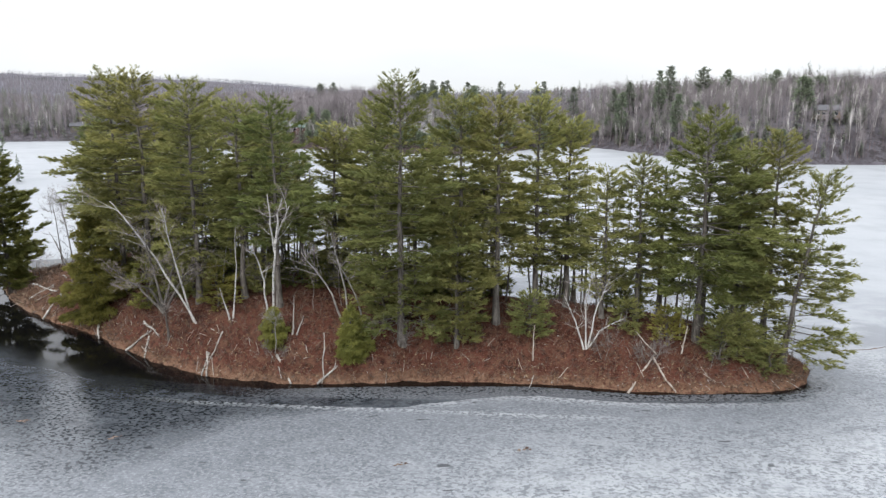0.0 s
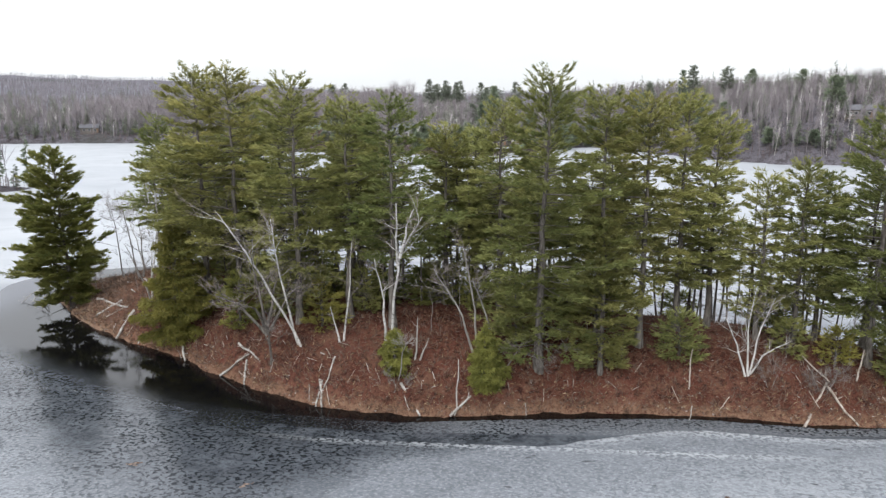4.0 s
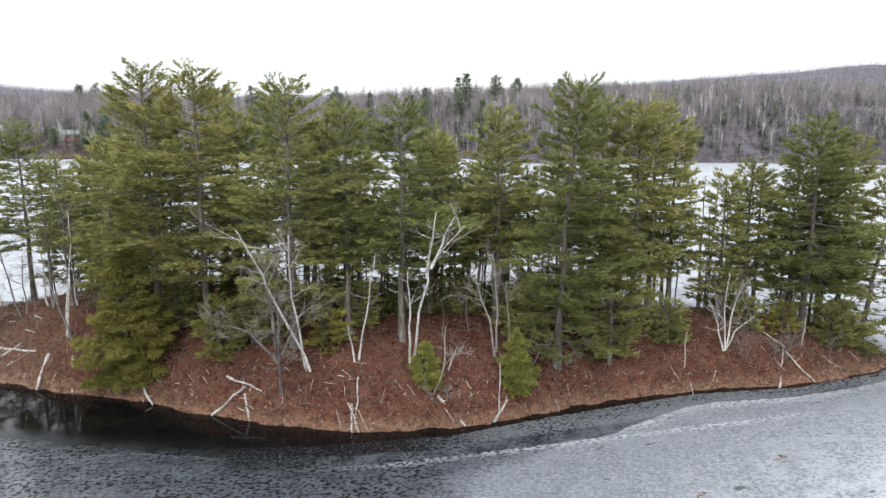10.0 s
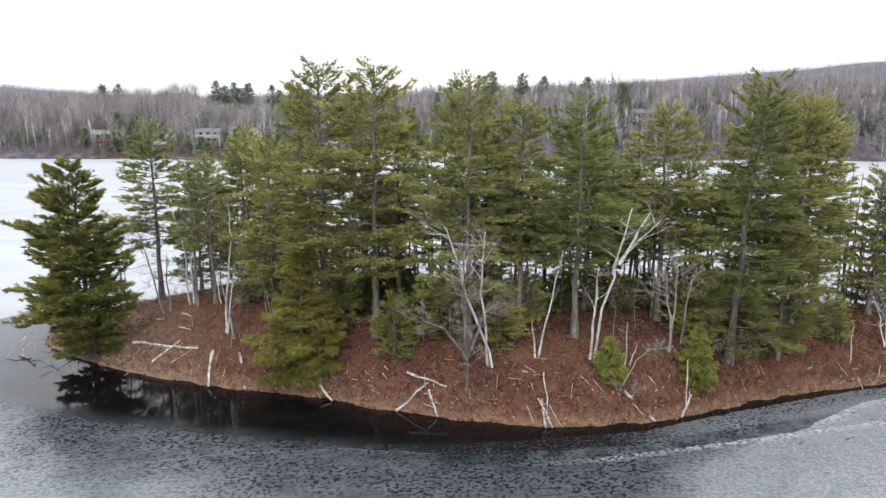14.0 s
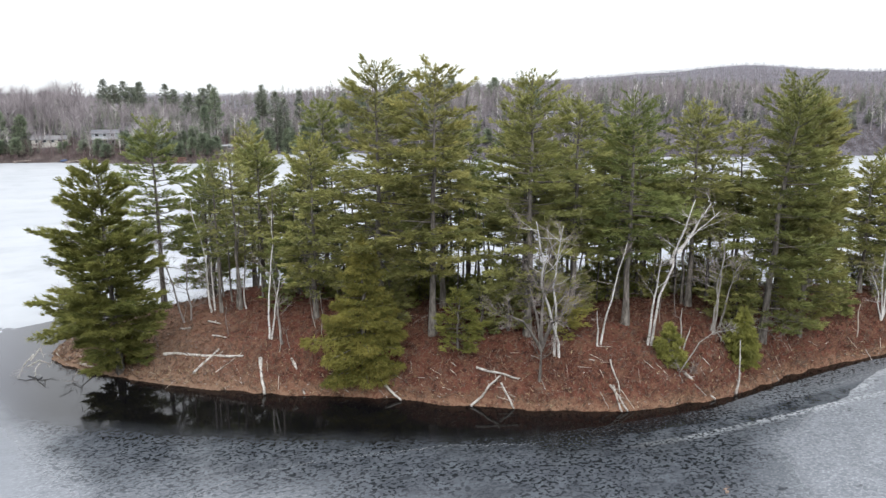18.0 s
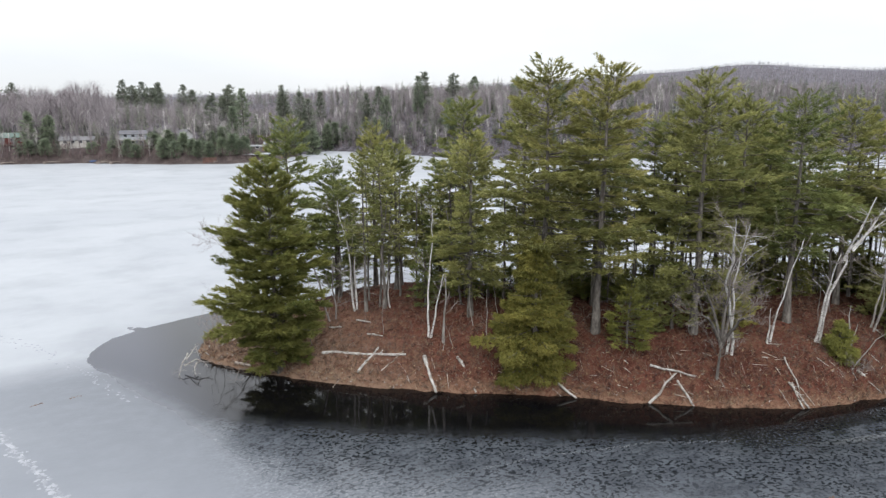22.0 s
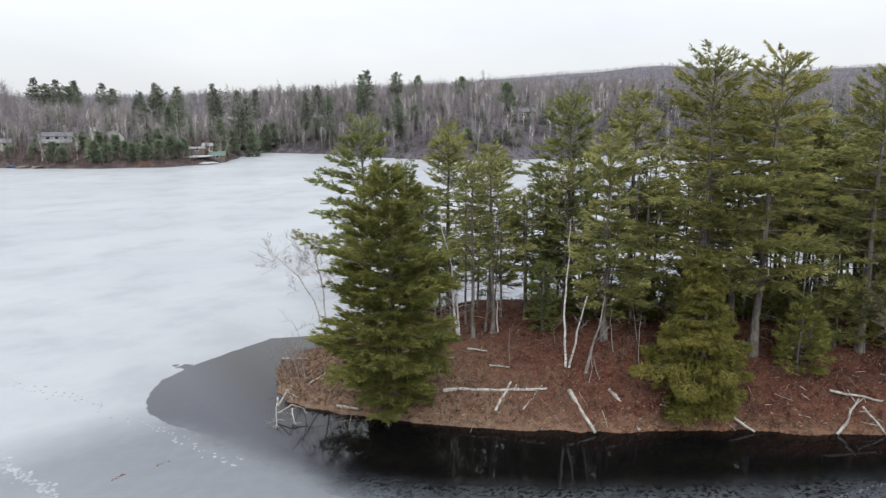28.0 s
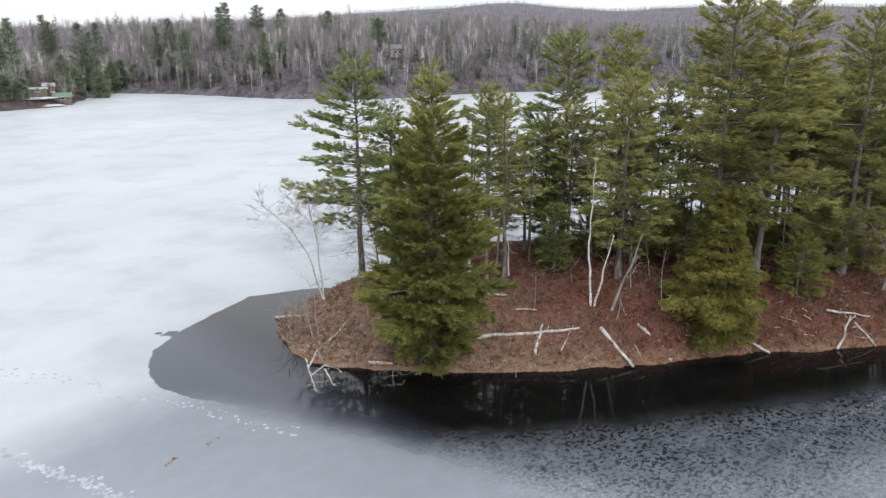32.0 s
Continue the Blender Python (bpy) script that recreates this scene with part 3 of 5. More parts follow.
HILL_EL = [1.8, 2.2, 2.3, 2.3, 2.1, 1.9, 1.4, 1.1, 1.1, 1.1, 1.7, 2.05, 2.4, 2.78, 3.14, 2.68, 2.45, 2.6, 2.35, 2.1, 1.8, 1.8]


def land_height(p):
    p = np.atleast_2d(p).astype(float)
    d = np.where(inside(p, FAR_SHORE), -1, 1) * distance(p, FAR_SHORE, True)
    e = np.clip(d, 0, None)
    s = np.clip(e / 230, 0, 1)
    z = 0.7 * np.clip(e / 1.5, 0, 1) + 8.0 * (1 - np.exp(-e / 14)) + 14 * s * s * (3 - 2 * s)
    steep = np.clip((p[:, 0] - 78) / 25, 0, 1) * np.clip((p[:, 1] - 120) / 60, 0, 1)
    z = z + steep * 13 * (1 - np.exp(-e / 22)) * (1 - 0.6 * np.clip((e - 60) / 150, 0, 1))
    z = z + (lumps(p, 22, 1.0) * 1.2 + lumps(p, 60, 5.0) * 2.0) * np.clip(e / 60, 0, 1)
    point = np.clip((p[:, 0] + 180) / 60, 0, 1) * np.clip((230 - p[:, 1]) / 30, 0, 1) * np.clip((-60 - p[:, 0]) / 30, 0, 1)
    z = z * (1 - 0.75 * point)
    v = p - np.array([-40, 30])
    r, az = np.hypot(*v.T), np.degrees(np.arctan2(v[:, 0], v[:, 1]))
    u = np.clip((r - 650) / 1250, 0, 1)
    top = 19 + 1900 * np.tan(np.radians(np.interp(az, HILL_AZ, HILL_EL))) - 24 + lumps(p, 240, 2.0) * 5
    z = z + np.clip(top, 0, None) * u * u * (3 - 2 * u)
    return np.where(d < 0, np.maximum(d * 0.3, -3.0), z)


ang, rad = np.radians(np.arange(0, 360.01, 1.25)), np.concatenate([np.arange(90, 640, 7.0), np.geomspace(640, 4200, 42)])
A, Rr = np.meshgrid(ang, rad, indexing="ij")
p = np.stack([(-40 + Rr * np.sin(A)).ravel(), (30 + Rr * np.cos(A)).ravel()], 1)
n = len(rad)
i, j = np.meshgrid(np.arange(len(ang) - 1), np.arange(n - 1), indexing="ij")
a = (i * n + j).ravel()
f = np.concatenate([np.stack([a, a + 1, a + n + 1], 1), np.stack([a, a + n + 1, a + n], 1)])
me = tri_mesh("far_land", np.column_stack([p, land_height(p)]), f, [HAZED_FLOOR], smooth=True)
floats(me, "inland", np.where(inside(p, FAR_SHORE), 0, distance(p, FAR_SHORE, True)) + 60 * np.clip((np.abs(p[:, 0] + 20) - 55) / 25, 0, 1))
tagged(new("far_land", me), "brown wooded land and hills round the lake", "ground", kind="structure")

# ---------------------------------------------------------------- kinds of trees
def conifer(name, label, base, top, radius, seed, low=0.3, shape="pine", leaf=None, dens=7.0, group="", trunk_r=None, stubs=14, gaps=0.12, needle=1.0, layer=1.12, reach_to=None, belly=1.5, top_pow=2.4):
    """A conifer with a tapered trunk, whorled limbs and layered sprays of needles, from its base to its top (both in the world)."""
    rng = np.random.default_rng(seed)
    base, top = np.array(base, float), np.array(top, float)
    top = top - [0, 0, 0.7 if shape == "pine" else 0.3]
    H = top[2] - base[2]
    lean = (top - base) * [1, 1, 0]
    root = tagged(new(name), label, "tree", group)
    root.location = base
    tr = trunk_r or 0.012 * H + 0.03

    def axis(u):
        return np.array([lean[0] * u ** 1.4, lean[1] * u ** 1.4, H * u])

    us = np.linspace(0, 1, 9)
    wob = rng.normal(0, 0.05, (9, 3)) * [1, 1, 0]
    wob[0] = 0
    pts = np.array([axis(u) for u in us]) + wob
    pts[0, 2] -= 0.35
    wood, C, D, S, P = Tubes(), [], [], [], []
    wood.add(pts, tr * (1 - us) ** 0.85 + 0.02 + tr * 0.5 * np.exp(-us * 30), 8)
    lobe, lobe_at = rng.uniform(0.05, 0.28), rng.uniform(0, 6.28)
    if reach_to is not None:
        lobe, lobe_at = 0.16, reach_to
    z = low * H
    while z < H * 0.985:
        u = max(0.0, (z / H - low) / (1 - low))
        if shape == "pine":
            r = radius * min(1.0, 0.72 + 1.4 * u) * max(0.02, 1 - u ** top_pow) ** 0.80 * (1 - 0.12 * u) * 1.06 + 0.40
            el = -0.12 + 0.20 * u + 0.80 * u ** 4
        elif shape == "full":
            r = radius * max(0.0, 1 - u ** belly) ** 0.85 * min(1.0, 0.52 + 1.7 * u) + 0.15
            el = -0.20 + 0.88 * u
        else:
            r = radius * max(0.0, 1 - u) ** 0.9 * (0.75 + 0.25 * min(1, u * 5)) + 0.12
            el = -0.35 + 0.75 * u
        r *= 1 + (0.10 if shape == "spray" else 0.13) * math.sin(z * 1.35 + seed) + 0.08 * math.sin(z * 3.1 + 2 * seed)
        if shape == "pine" and u < 0.75:
            r *= rng.uniform(0.72, 1.18)
        turn = rng.uniform(0, 6.28)
        high = shape == "pine" and u > 0.72
        count = rng.integers(4, 7) + (1 if high else 0)
        for b in range(count):
            if rng.random() < gaps:
                continue
            az = turn + b * 6.283 / count + rng.normal(0, 0.25)
            L = r * (rng.uniform(0.70, 1.08) if high else rng.uniform(0.55, 1.15) * (1 + lobe * math.cos(az - lobe_at)))
            e = el + rng.normal(0, 0.09)
            out = np.array([math.cos(az), math.sin(az), 0])
            side = np.array([-out[1], out[0], 0])
            zb = z + rng.normal(0, 0.10)
            o = axis(min(1, max(0, zb / H)))
            curl = rng.uniform(0.02, 0.15) if shape != "spray" else rng.uniform(0.03, 0.12)
            ss = np.array([0, 0.5, 1.0])
            line = o + np.outer(ss * L, out) + np.outer(L * (math.tan(e) * ss + curl * (ss ** 2 - 0.5 * ss)), [0, 0, 1])
            wood.add(line, np.interp(ss, [0, 1], [0.011 * L + 0.012, 0.008]), 3, False)
            m = max(4, int(dens * (L * L * 0.6 + L * 1.1) * (1 + (0.5 * u * u if shape == "pine" else 0.2))))
            if shape != "spray":
                # plumes of needles along side twigs, lying on the upper side of the limb
                k2 = int(4 + 2.2 * L)
                root_s = rng.uniform(0.22 if shape == "pine" and not high else 0.08, 0.95, k2)
                root_s[0] = 0.7
                turn_s = rng.uniform(0.25, 1.0, k2) * rng.choice([-1, 1], k2)
                turn_s[0] = 0.0
                long_s = (0.16 + 0.42 * (1 - root_s)) * L * rng.uniform(0.7, 1.2, k2) + 0.22
                rise_s = rng.normal(0.05, 0.10, k2)
                if high:
                    turn_s *= 0.7
                pick = rng.choice(k2, m, p=long_s / long_s.sum())
                v1 = rng.uniform(0.0, 1.0, m) ** 0.8
                bend = turn_s[pick]
                go = v1 * long_s[pick]
                along = root_s[pick] * L + go * np.cos(bend)
                across = go * np.sin(bend) + rng.normal(0, 0.09, m)
                sa = np.clip(along / L, 0, 1.15)
                zz = L * (math.tan(e) * sa + curl * (sa ** 2 - 0.5 * sa)) + rise_s[pick] * go + rng.normal(0.02, 0.06, m)
                pt = o + np.outer(along, out) + np.outer(across, side) + np.outer(zz, [0, 0, 1])
                dr = out + np.outer(bend * 0.9, side) + np.array([0, 0, 0.16 + 0.8 * max(0, e)])
                P.append(0.45 * rng.random() + 0.40 * rng.random(k2)[pick] + 0.15 * v1)
            else:
                s = rng.uniform(0.1, 1.03, m) ** 0.7
                w = 0.40 * L * np.sin(np.clip(s, 0, 1) * 2.6 + 0.35) + 0.10
                q = rng.uniform(-1, 1, m)
                zz = L * (math.tan(e) * s + curl * (s ** 2 - 0.5 * s)) + rng.normal(0, 0.05 + 0.015 * L, m) - 0.05 * np.abs(q) * L
                pt = o + np.outer(s * L - 0.25 * np.abs(q) * w, out) + np.outer(q * w, side) + np.outer(zz, [0, 0, 1])
                dr = 0.8 * out + np.outer(q * 0.8, side) + np.array([0, 0, -0.45])
                P.append(0.5 * rng.random() + 0.35 * rng.random(m) + 0.15 * s)
            C.append(pt), D.append(dr), S.append(np.full(m, 1.0 - (0.30 * u ** 3 if shape == "pine" else 0.15 * u)))
        z += layer * (rng.uniform(0.7, 1.2) * (0.024 * H + 0.20) * (0.64 if high else 0.86) if shape == "pine" else rng.uniform(0.6, 1.0) * (0.022 * H + 0.16))
    # leader
    for s in np.linspace(0.84, 1.0, 12):
        C.append(axis(s)[None] + rng.normal(0, 0.06, (4, 3))), D.append(np.tile([0, 0, 1.0], (4, 1)))
        S.append(np.full(4, 0.62)), P.append(np.full(4, 0.5))
    C, D, S, P = np.concatenate(C), np.concatenate(D), np.concatenate(S), np.concatenate(P)
    if shape == "spray":
        per = 8
        v, f = blades(rng, C, D, 0.30, 0.060, 0.45, per)
    else:
        per = 6
        v, f = blades(rng, C, D, 0.40 * needle, 0.080 * needle, 0.44, per, 0.9, S, 0.65)
    live = sum(len(x) for x in wood.f)
    if stubs and low > 0.1:
        for _ in range(stubs):
            u = rng.uniform(0.06, low + 0.3)
            az, L = rng.uniform(0, 6.28), rng.uniform(0.5, 1.0) * radius * 0.75
            out = np.array([math.cos(az), math.sin(az), 0])
            ss = np.array([0, 0.4, 1.0])
            line = axis(u) + np.outer(ss * L, out) + np.outer(L * (0.05 * ss - 0.22 * ss ** 2), [0, 0, 1])
            wood.add(line, [0.022, 0.016, 0.007], 3, False)
            for _ in range(4):
                s0 = rng.uniform(0.3, 0.9)
                st = line[0] + (line[2] - line[0]) * s0
                wood.add([st, st + (out * rng.uniform(0.1, 0.6) + rng.normal(0, 0.4, 3)) * L * 0.4], [0.010, 0.005], 3, False)
    every = np.concatenate(wood.f)
    child("trunk", tri_mesh("trunk", np.concatenate(wood.v), every, [PINE_BARK, DEAD_BARK], (np.arange(len(every)) >= live).astype(int), True), root)
    crown = tri_mesh("crown", v, f, [leaf or PINE])
    floats(crown, "plume", np.repeat(P, per * 3))
    child("crown", crown, root)
    return root


def wander(rng, a, b, n, amount):
    """A crooked line from a to b."""
    a, b = np.array(a, float), np.array(b, float)
    t = np.linspace(0, 1, n)
    pts = a + np.outer(t, b - a)
    off = np.cumsum(rng.normal(0, amount, (n, 3)), 0)
    off -= np.outer(t, off[-1])
    return pts + off * [1, 1, 0.4]


def twiggery(rng, thick, fine, start, way, length, radius, depth):
    """Branches that fork into twigs."""
    n = 4
    way = np.array(way, float)
    end = start + way * length
    pts = wander(rng, start, end, n, length * 0.045)
    pts[1:, 2] += np.linspace(0.02, 0.10, n - 1) * length
    (thick if depth > 1 else fine).add(pts, np.linspace(radius, radius * 0.45, n), 4 if depth > 1 else 3, False)
    if depth == 0:
        return
    for _ in range(rng.integers(3, 6)):
        s = rng.uniform(0.25, 1.0)
        k0 = pts[0] + (pts[-1] - pts[0]) * s
        d = way + rng.normal(0, 0.55, 3) + [0, 0, 0.15]
        d /= np.linalg.norm(d)
        twiggery(rng, thick, fine, k0, d, length * rng.uniform(0.42, 0.68), max(0.006, radius * 0.5), depth - 1)


def bare_tree(name, label, stems, seed, r=0.09, boughs=7, spread=0.75, from_u=0.35, depth=2, skin=None, twig=None, group="", reach=0.22):
    """Leafless tree: stems are polylines in the world; every stem is a part, boughs and twigs follow."""
    rng = np.random.default_rng(seed)
    base = np.array(stems[0][0], float)
    root = tagged(new(name), label, "tree", group)
    root.location = base
    for st in stems:
        st = np.array(st, float) - base
        st[0, 2] -= 0.3
        dense = np.concatenate([wander(rng, a, b, 5, 0.036 * np.linalg.norm(b - a) / 2)[:-1] for a, b in zip(st[:-1], st[1:])] + [st[-1:]])
        n = len(dense)
        L = np.linalg.norm(st[-1] - st[0])
        child("stem", Tubes().add(dense, np.linspace(r, r * 0.22, n), 7).mesh("stem", [skin or BIRCH_BARK]), root)
        for _ in range(boughs):
            u = rng.uniform(from_u, 1.0)
            p0 = dense[min(n - 1, int(u * (n - 1)))]
            ax = (st[-1] - st[0]) / L
            d = ax * 0.55 + rng.normal(0, spread, 3) * [1, 1, 0.35]
            d /= np.linalg.norm(d)
            thick, fine = Tubes(), Tubes()
            twiggery(rng, thick, fine, p0, d, L * reach * rng.uniform(0.6, 1.3) * (1.15 - 0.5 * u), r * 0.21, depth)
            v = np.concatenate(thick.v + fine.v)
            f = np.concatenate(thick.f + [x + thick.count for x in fine.f])
            idx = (np.arange(len(f)) >= sum(len(x) for x in thick.f)).astype(int)
            child("bough", tri_mesh("bough", v, f, [skin or BIRCH_BARK, twig or BIRCH_TWIG], idx), root)
    return root


# ---------------------------------------------------------------- island pines
def pine_at(x, y, top, radius, seed, label="tall white pine with layered green boughs on the island", lean=(0, 0), **kw):
    z = ground_z(x, y)
    return conifer("white_pine", label, (x, y, z), (x + lean[0], y + lean[1], top), radius, seed, group="island pines", **kw)


TALL = "tall old white pine with olive-green layered boughs and open top"
pine_at(-28.4, 61.4, 22.3, 4.2, 11, TALL, low=0.27, leaf=PINE_OLD)
pine_at(-25.2, 59.6, 22.5, 4.2, 12, TALL, (0, -0.6), low=0.26, leaf=PINE_OLD)
pine_at(-19.8, 55.6, 21.7, 3.6, 13, low=0.18)
pine_at(-16.0, 55.4, 20.2, 2.7, 14, low=0.30)
pine_at(-12.8, 53.4, 20.4, 3.3, 15, low=0.33)
pine_at(-5.2, 54.6, 19.7, 2.9, 16, low=0.40)
pine_at(-3.0, 49.5, 21.5, 3.8, 17, TALL, (0.1, -1.6), low=0.10, leaf=PINE_OLD)
pine_at(1.3, 51.6, 20.5, 3.2, 18, low=0.24)
pine_at(4.0, 51.2, 20.4, 3.2, 19, low=0.28, leaf=PINE_OLD)
pine_at(7.2, 53.6, 20.4, 3.1, 20, low=0.2)
pine_at(9.8, 54.6, 18.7, 2.5, 21, low=0.24)
pine_at(18.4, 49.2, 19.4, 3.9, 22, low=0.22, leaf=PINE_OLD)
pine_at(24.3, 51.2, 18.0, 2.9, 23, low=0.2, leaf=PINE_OLD)
pine_at(25.0, 49.4, 15.2, 3.5, 24, "leaning pine with ragged open boughs at the island end", (1.7, -0.6), low=0.06, gaps=0.34, dens=6.5, reach_to=-1.0)
pine_at(21.6, 50.6, 17.0, 2.4, 71, low=0.2)
pine_at(22.9, 52.0, 16.0, 2.2, 72, low=0.25, leaf=PINE_OLD)
pine_at(19.8, 52.2, 15.6, 2.2, 73, low=0.22)
pine_at(16.6, 52.6, 15.0, 2.0, 74, "slim young pine with short boughs", low=0.25)
pine_at(12.0, 51.4, 15.0, 1.9, 25, "slim young pine with short boughs", low=0.2)
pine_at(14.6, 51.6, 16.2, 2.1, 26, "slim young pine with short boughs", low=0.25)
pine_at(21.0, 48.0, 5.0, 1.7, 27, "low bushy pine at the water's edge", low=0.08, shape="full")
pine_at(1.0, 49.2, 12.2, 3.0, 28, "dense bushy pine with boughs to the ground", low=0.06, shape="full", leaf=PINE_OLD)
pine_at(-9.0, 58.5, 18.2, 2.6, 29, low=0.20)
pine_at(-40.2, 83.0, 18.3, 3.5, 30, "open-crowned pine above the island tip", low=0.34, gaps=0.10, stubs=80)
pine_at(-31.8, 83.6, 17.9, 3.0, 31, low=0.16, gaps=0.05, stubs=30)
pine_at(-32.7, 77.0, 16.6, 2.8, 32, low=0.16, gaps=0.05, stubs=30)
pine_at(-36.6, 80.6, 13.2, 2.1, 38, "slim young pine with short boughs", low=0.12, gaps=0.05)
pine_at(-35.4, 84.6, 15.0, 2.0, 39, "slim young pine with short boughs", low=0.15)
pine_at(-28.1, 73.4, 20.3, 3.2, 33, low=0.18)
pine_at(-23.2, 71.4, 20.7, 2.9, 34, low=0.2)
pine_at(-22.5, 63.0, 19.8, 2.7, 35, low=0.30)
pine_at(-16.0, 61.5, 19.2, 2.6, 36, low=0.34)
pine_at(-31.5, 66.5, 17.5, 2.4, 37, low=0.2)

# tree on the point, full to the ground and leaning over the water
conifer("white_pine", "full dark green pine with boughs to the ground on the point", (-44.9, 71.3, ground_z(-44.9, 71.3)), (-45.3, 70.9, 15.9), 3.8, 40,
        low=0.06, shape="full", leaf=HEMLOCK, layer=1.0, dens=17, reach_to=3.7, belly=2.2, group="island pines", stubs=0, gaps=0.06)
# cedars along the bank
for x, y, top, rad, seed, lab in ((-30.4, 59.8, 10.9, 4.0, 41, "large drooping olive-green cedar on the bank"), (-12.4, 49.6, 5.0, 1.5, 42, "small yellowish-green cedar on the bank"),
                                  (-6.6, 48.3, 5.6, 1.6, 43, "small yellowish-green cedar by the water")):
    z0 = ground_z(x, y)
    conifer("cedar", lab, (x, y, z0), (x, y, top), rad, seed, low=0.03, shape="spray", leaf=CEDAR if rad > 2 else CEDAR_YOUNG, dens=17 if rad > 2 else 22, group="island cedars", stubs=0, gaps=0.14, trunk_r=0.05 + 0.05 * rad)

# thinner pines that fill the wood behind
place = random.Random(5)
spots = []
while len(spots) < 52:
    x = place.uniform(-40, 24)
    y = float(np.interp(x, [-49, -40, -25, -10, 5, 25], [79, 73, 61.5, 55, 54, 51])) + place.uniform(0.5, 13.5)
    if not inside([(x, y)], ISLAND)[0] or distance([(x, y)], BACK)[0] < 0.7 or any(math.hypot(x - a, y - b) < 1.3 for a, b in spots):
        continue
    if place.random() < (0.78 if x < -24 else 0.6 if x > 0 else 0.0):
        continue
    spots.append((x, y))
for i, (x, y) in enumerate(spots):
    if i % 3 == 1 and x > -24:
        top, lab, kw = ground_z(x, y) + place.uniform(1.6, 4.0), "low young pine in the shade of the wood", dict(low=0.12, shape="full", leaf=HEMLOCK, stubs=0, dens=4.5)
    else:
        top, lab, kw = place.uniform(13, 18.5), "slim pine with bare lower trunk inside the wood", dict(low=place.uniform(0.38, 0.55) - (0.12 if x < -24 else 0.0), dens=3.4 if x < -24 else 5.8, stubs=22)
    conifer("white_pine", lab, (x, y, ground_z(x, y)), (x + place.uniform(-0.4, 0.4), y, top), place.uniform(1.7, 2.6), 100 + i, group="island pines", trunk_r=0.035 + 0.0055 * top, **kw)

# thin dead and shaded poles standing close together deep in the wood
place = random.Random(44)
made = 0
while made < 95:
    x = place.uniform(-38, 24)
    y = float(np.interp(x, [-40, -25, -10, 5, 25], [76, 64.5, 58, 56, 52])) + place.uniform(0.0, 9.0)
    if not inside([(x, y)], ISLAND)[0] or distance([(x, y)], BACK)[0] < 0.5:
        continue
    z0 = ground_z(x, y)
    root = tagged(new("pine_pole"), "thin bare pine trunk standing in the shade of the wood", "tree", "wood poles")
    root.location = (x, y, z0)
    rng = np.random.default_rng(900 + made)
    h = place.uniform(7, 12)
    line = wander(rng, (0, 0, -0.3), (place.gauss(0, 0.5), place.gauss(0, 0.4), h), 6, 0.05)
    pole = Tubes().add(line, np.linspace(place.uniform(0.06, 0.11), 0.03, 6), 6)
    for _ in range(14):
        p0 = line[rng.integers(1, 6)] + [0, 0, rng.uniform(-0.8, 0.2)]
        az = rng.uniform(0, 6.28)
        pole.add([p0, p0 + np.array([math.cos(az), math.sin(az), rng.uniform(-0.3, 0.2)]) * rng.uniform(0.4, 1.3)], [0.016, 0.006], 3, False)
    child("trunk", pole.mesh("trunk", [PINE_BARK]), root)
    made += 1

# young growth along the top of the bank
for i, (x, y, h, rad) in enumerate(((-33.2, 70.6, 5.0, 1.3), (-30.8, 72.6, 5.6, 1.5), (-15.0, 56.4, 3.4, 1.6),
                                    (-4.4, 50.8, 5.2, 2.2), (6.4, 50.2, 3.0, 1.8), (13.4, 49.8, 2.4, 1.3),
                                    (16.2, 49.0, 2.6, 1.4), (19.6, 47.6, 3.0, 1.8), (23.2, 47.6, 2.2, 1.4), (-20.6, 56.8, 5.0, 1.6), (-27.2, 62.4, 4.4, 1.7), (-24.6, 57.0, 4.3, 1.7), (-18.0, 54.6, 3.6, 1.6), (-22.4, 57.4, 3.6, 1.7))):
    z0 = ground_z(x, y)
    conifer("young_pine", "young bushy pine at the top of the bank", (x, y, z0), (x, y, z0 + h), rad, 700 + i, low=0.08, shape="full", leaf=CEDAR_YOUNG if i in (6, 11, 12) else PINE, dens=6, group="young pines", stubs=0, needle=0.95)

# low dark growth between the trunks
place = random.Random(33)
for i in range(26):
    x = -30 + 1.35 * i + place.uniform(-0.6, 0.6)
    y = float(np.interp(x, [-30, -25, -10, 5], [68.5, 64.5, 58.5, 56.5])) + place.uniform(-1.0, 3.0)
    z0 = ground_z(x, y)
    conifer("young_pine", "low young pine in the shade of the wood", (x, y, z0), (x, y, z0 + place.uniform(1.8, 3.6)), place.uniform(1.1, 1.7), 760 + i, low=0.06, shape="full", leaf=HEMLOCK, dens=4.2, group="young pines", stubs=0, needle=1.15)

# ---------------------------------------------------------------- birches and other leafless trees
BIRCH = "white-barked leafless birch leaning out over the bank"


def g(x, y, dz=0.0):
    return (x, y, ground_z(x, y) + dz)


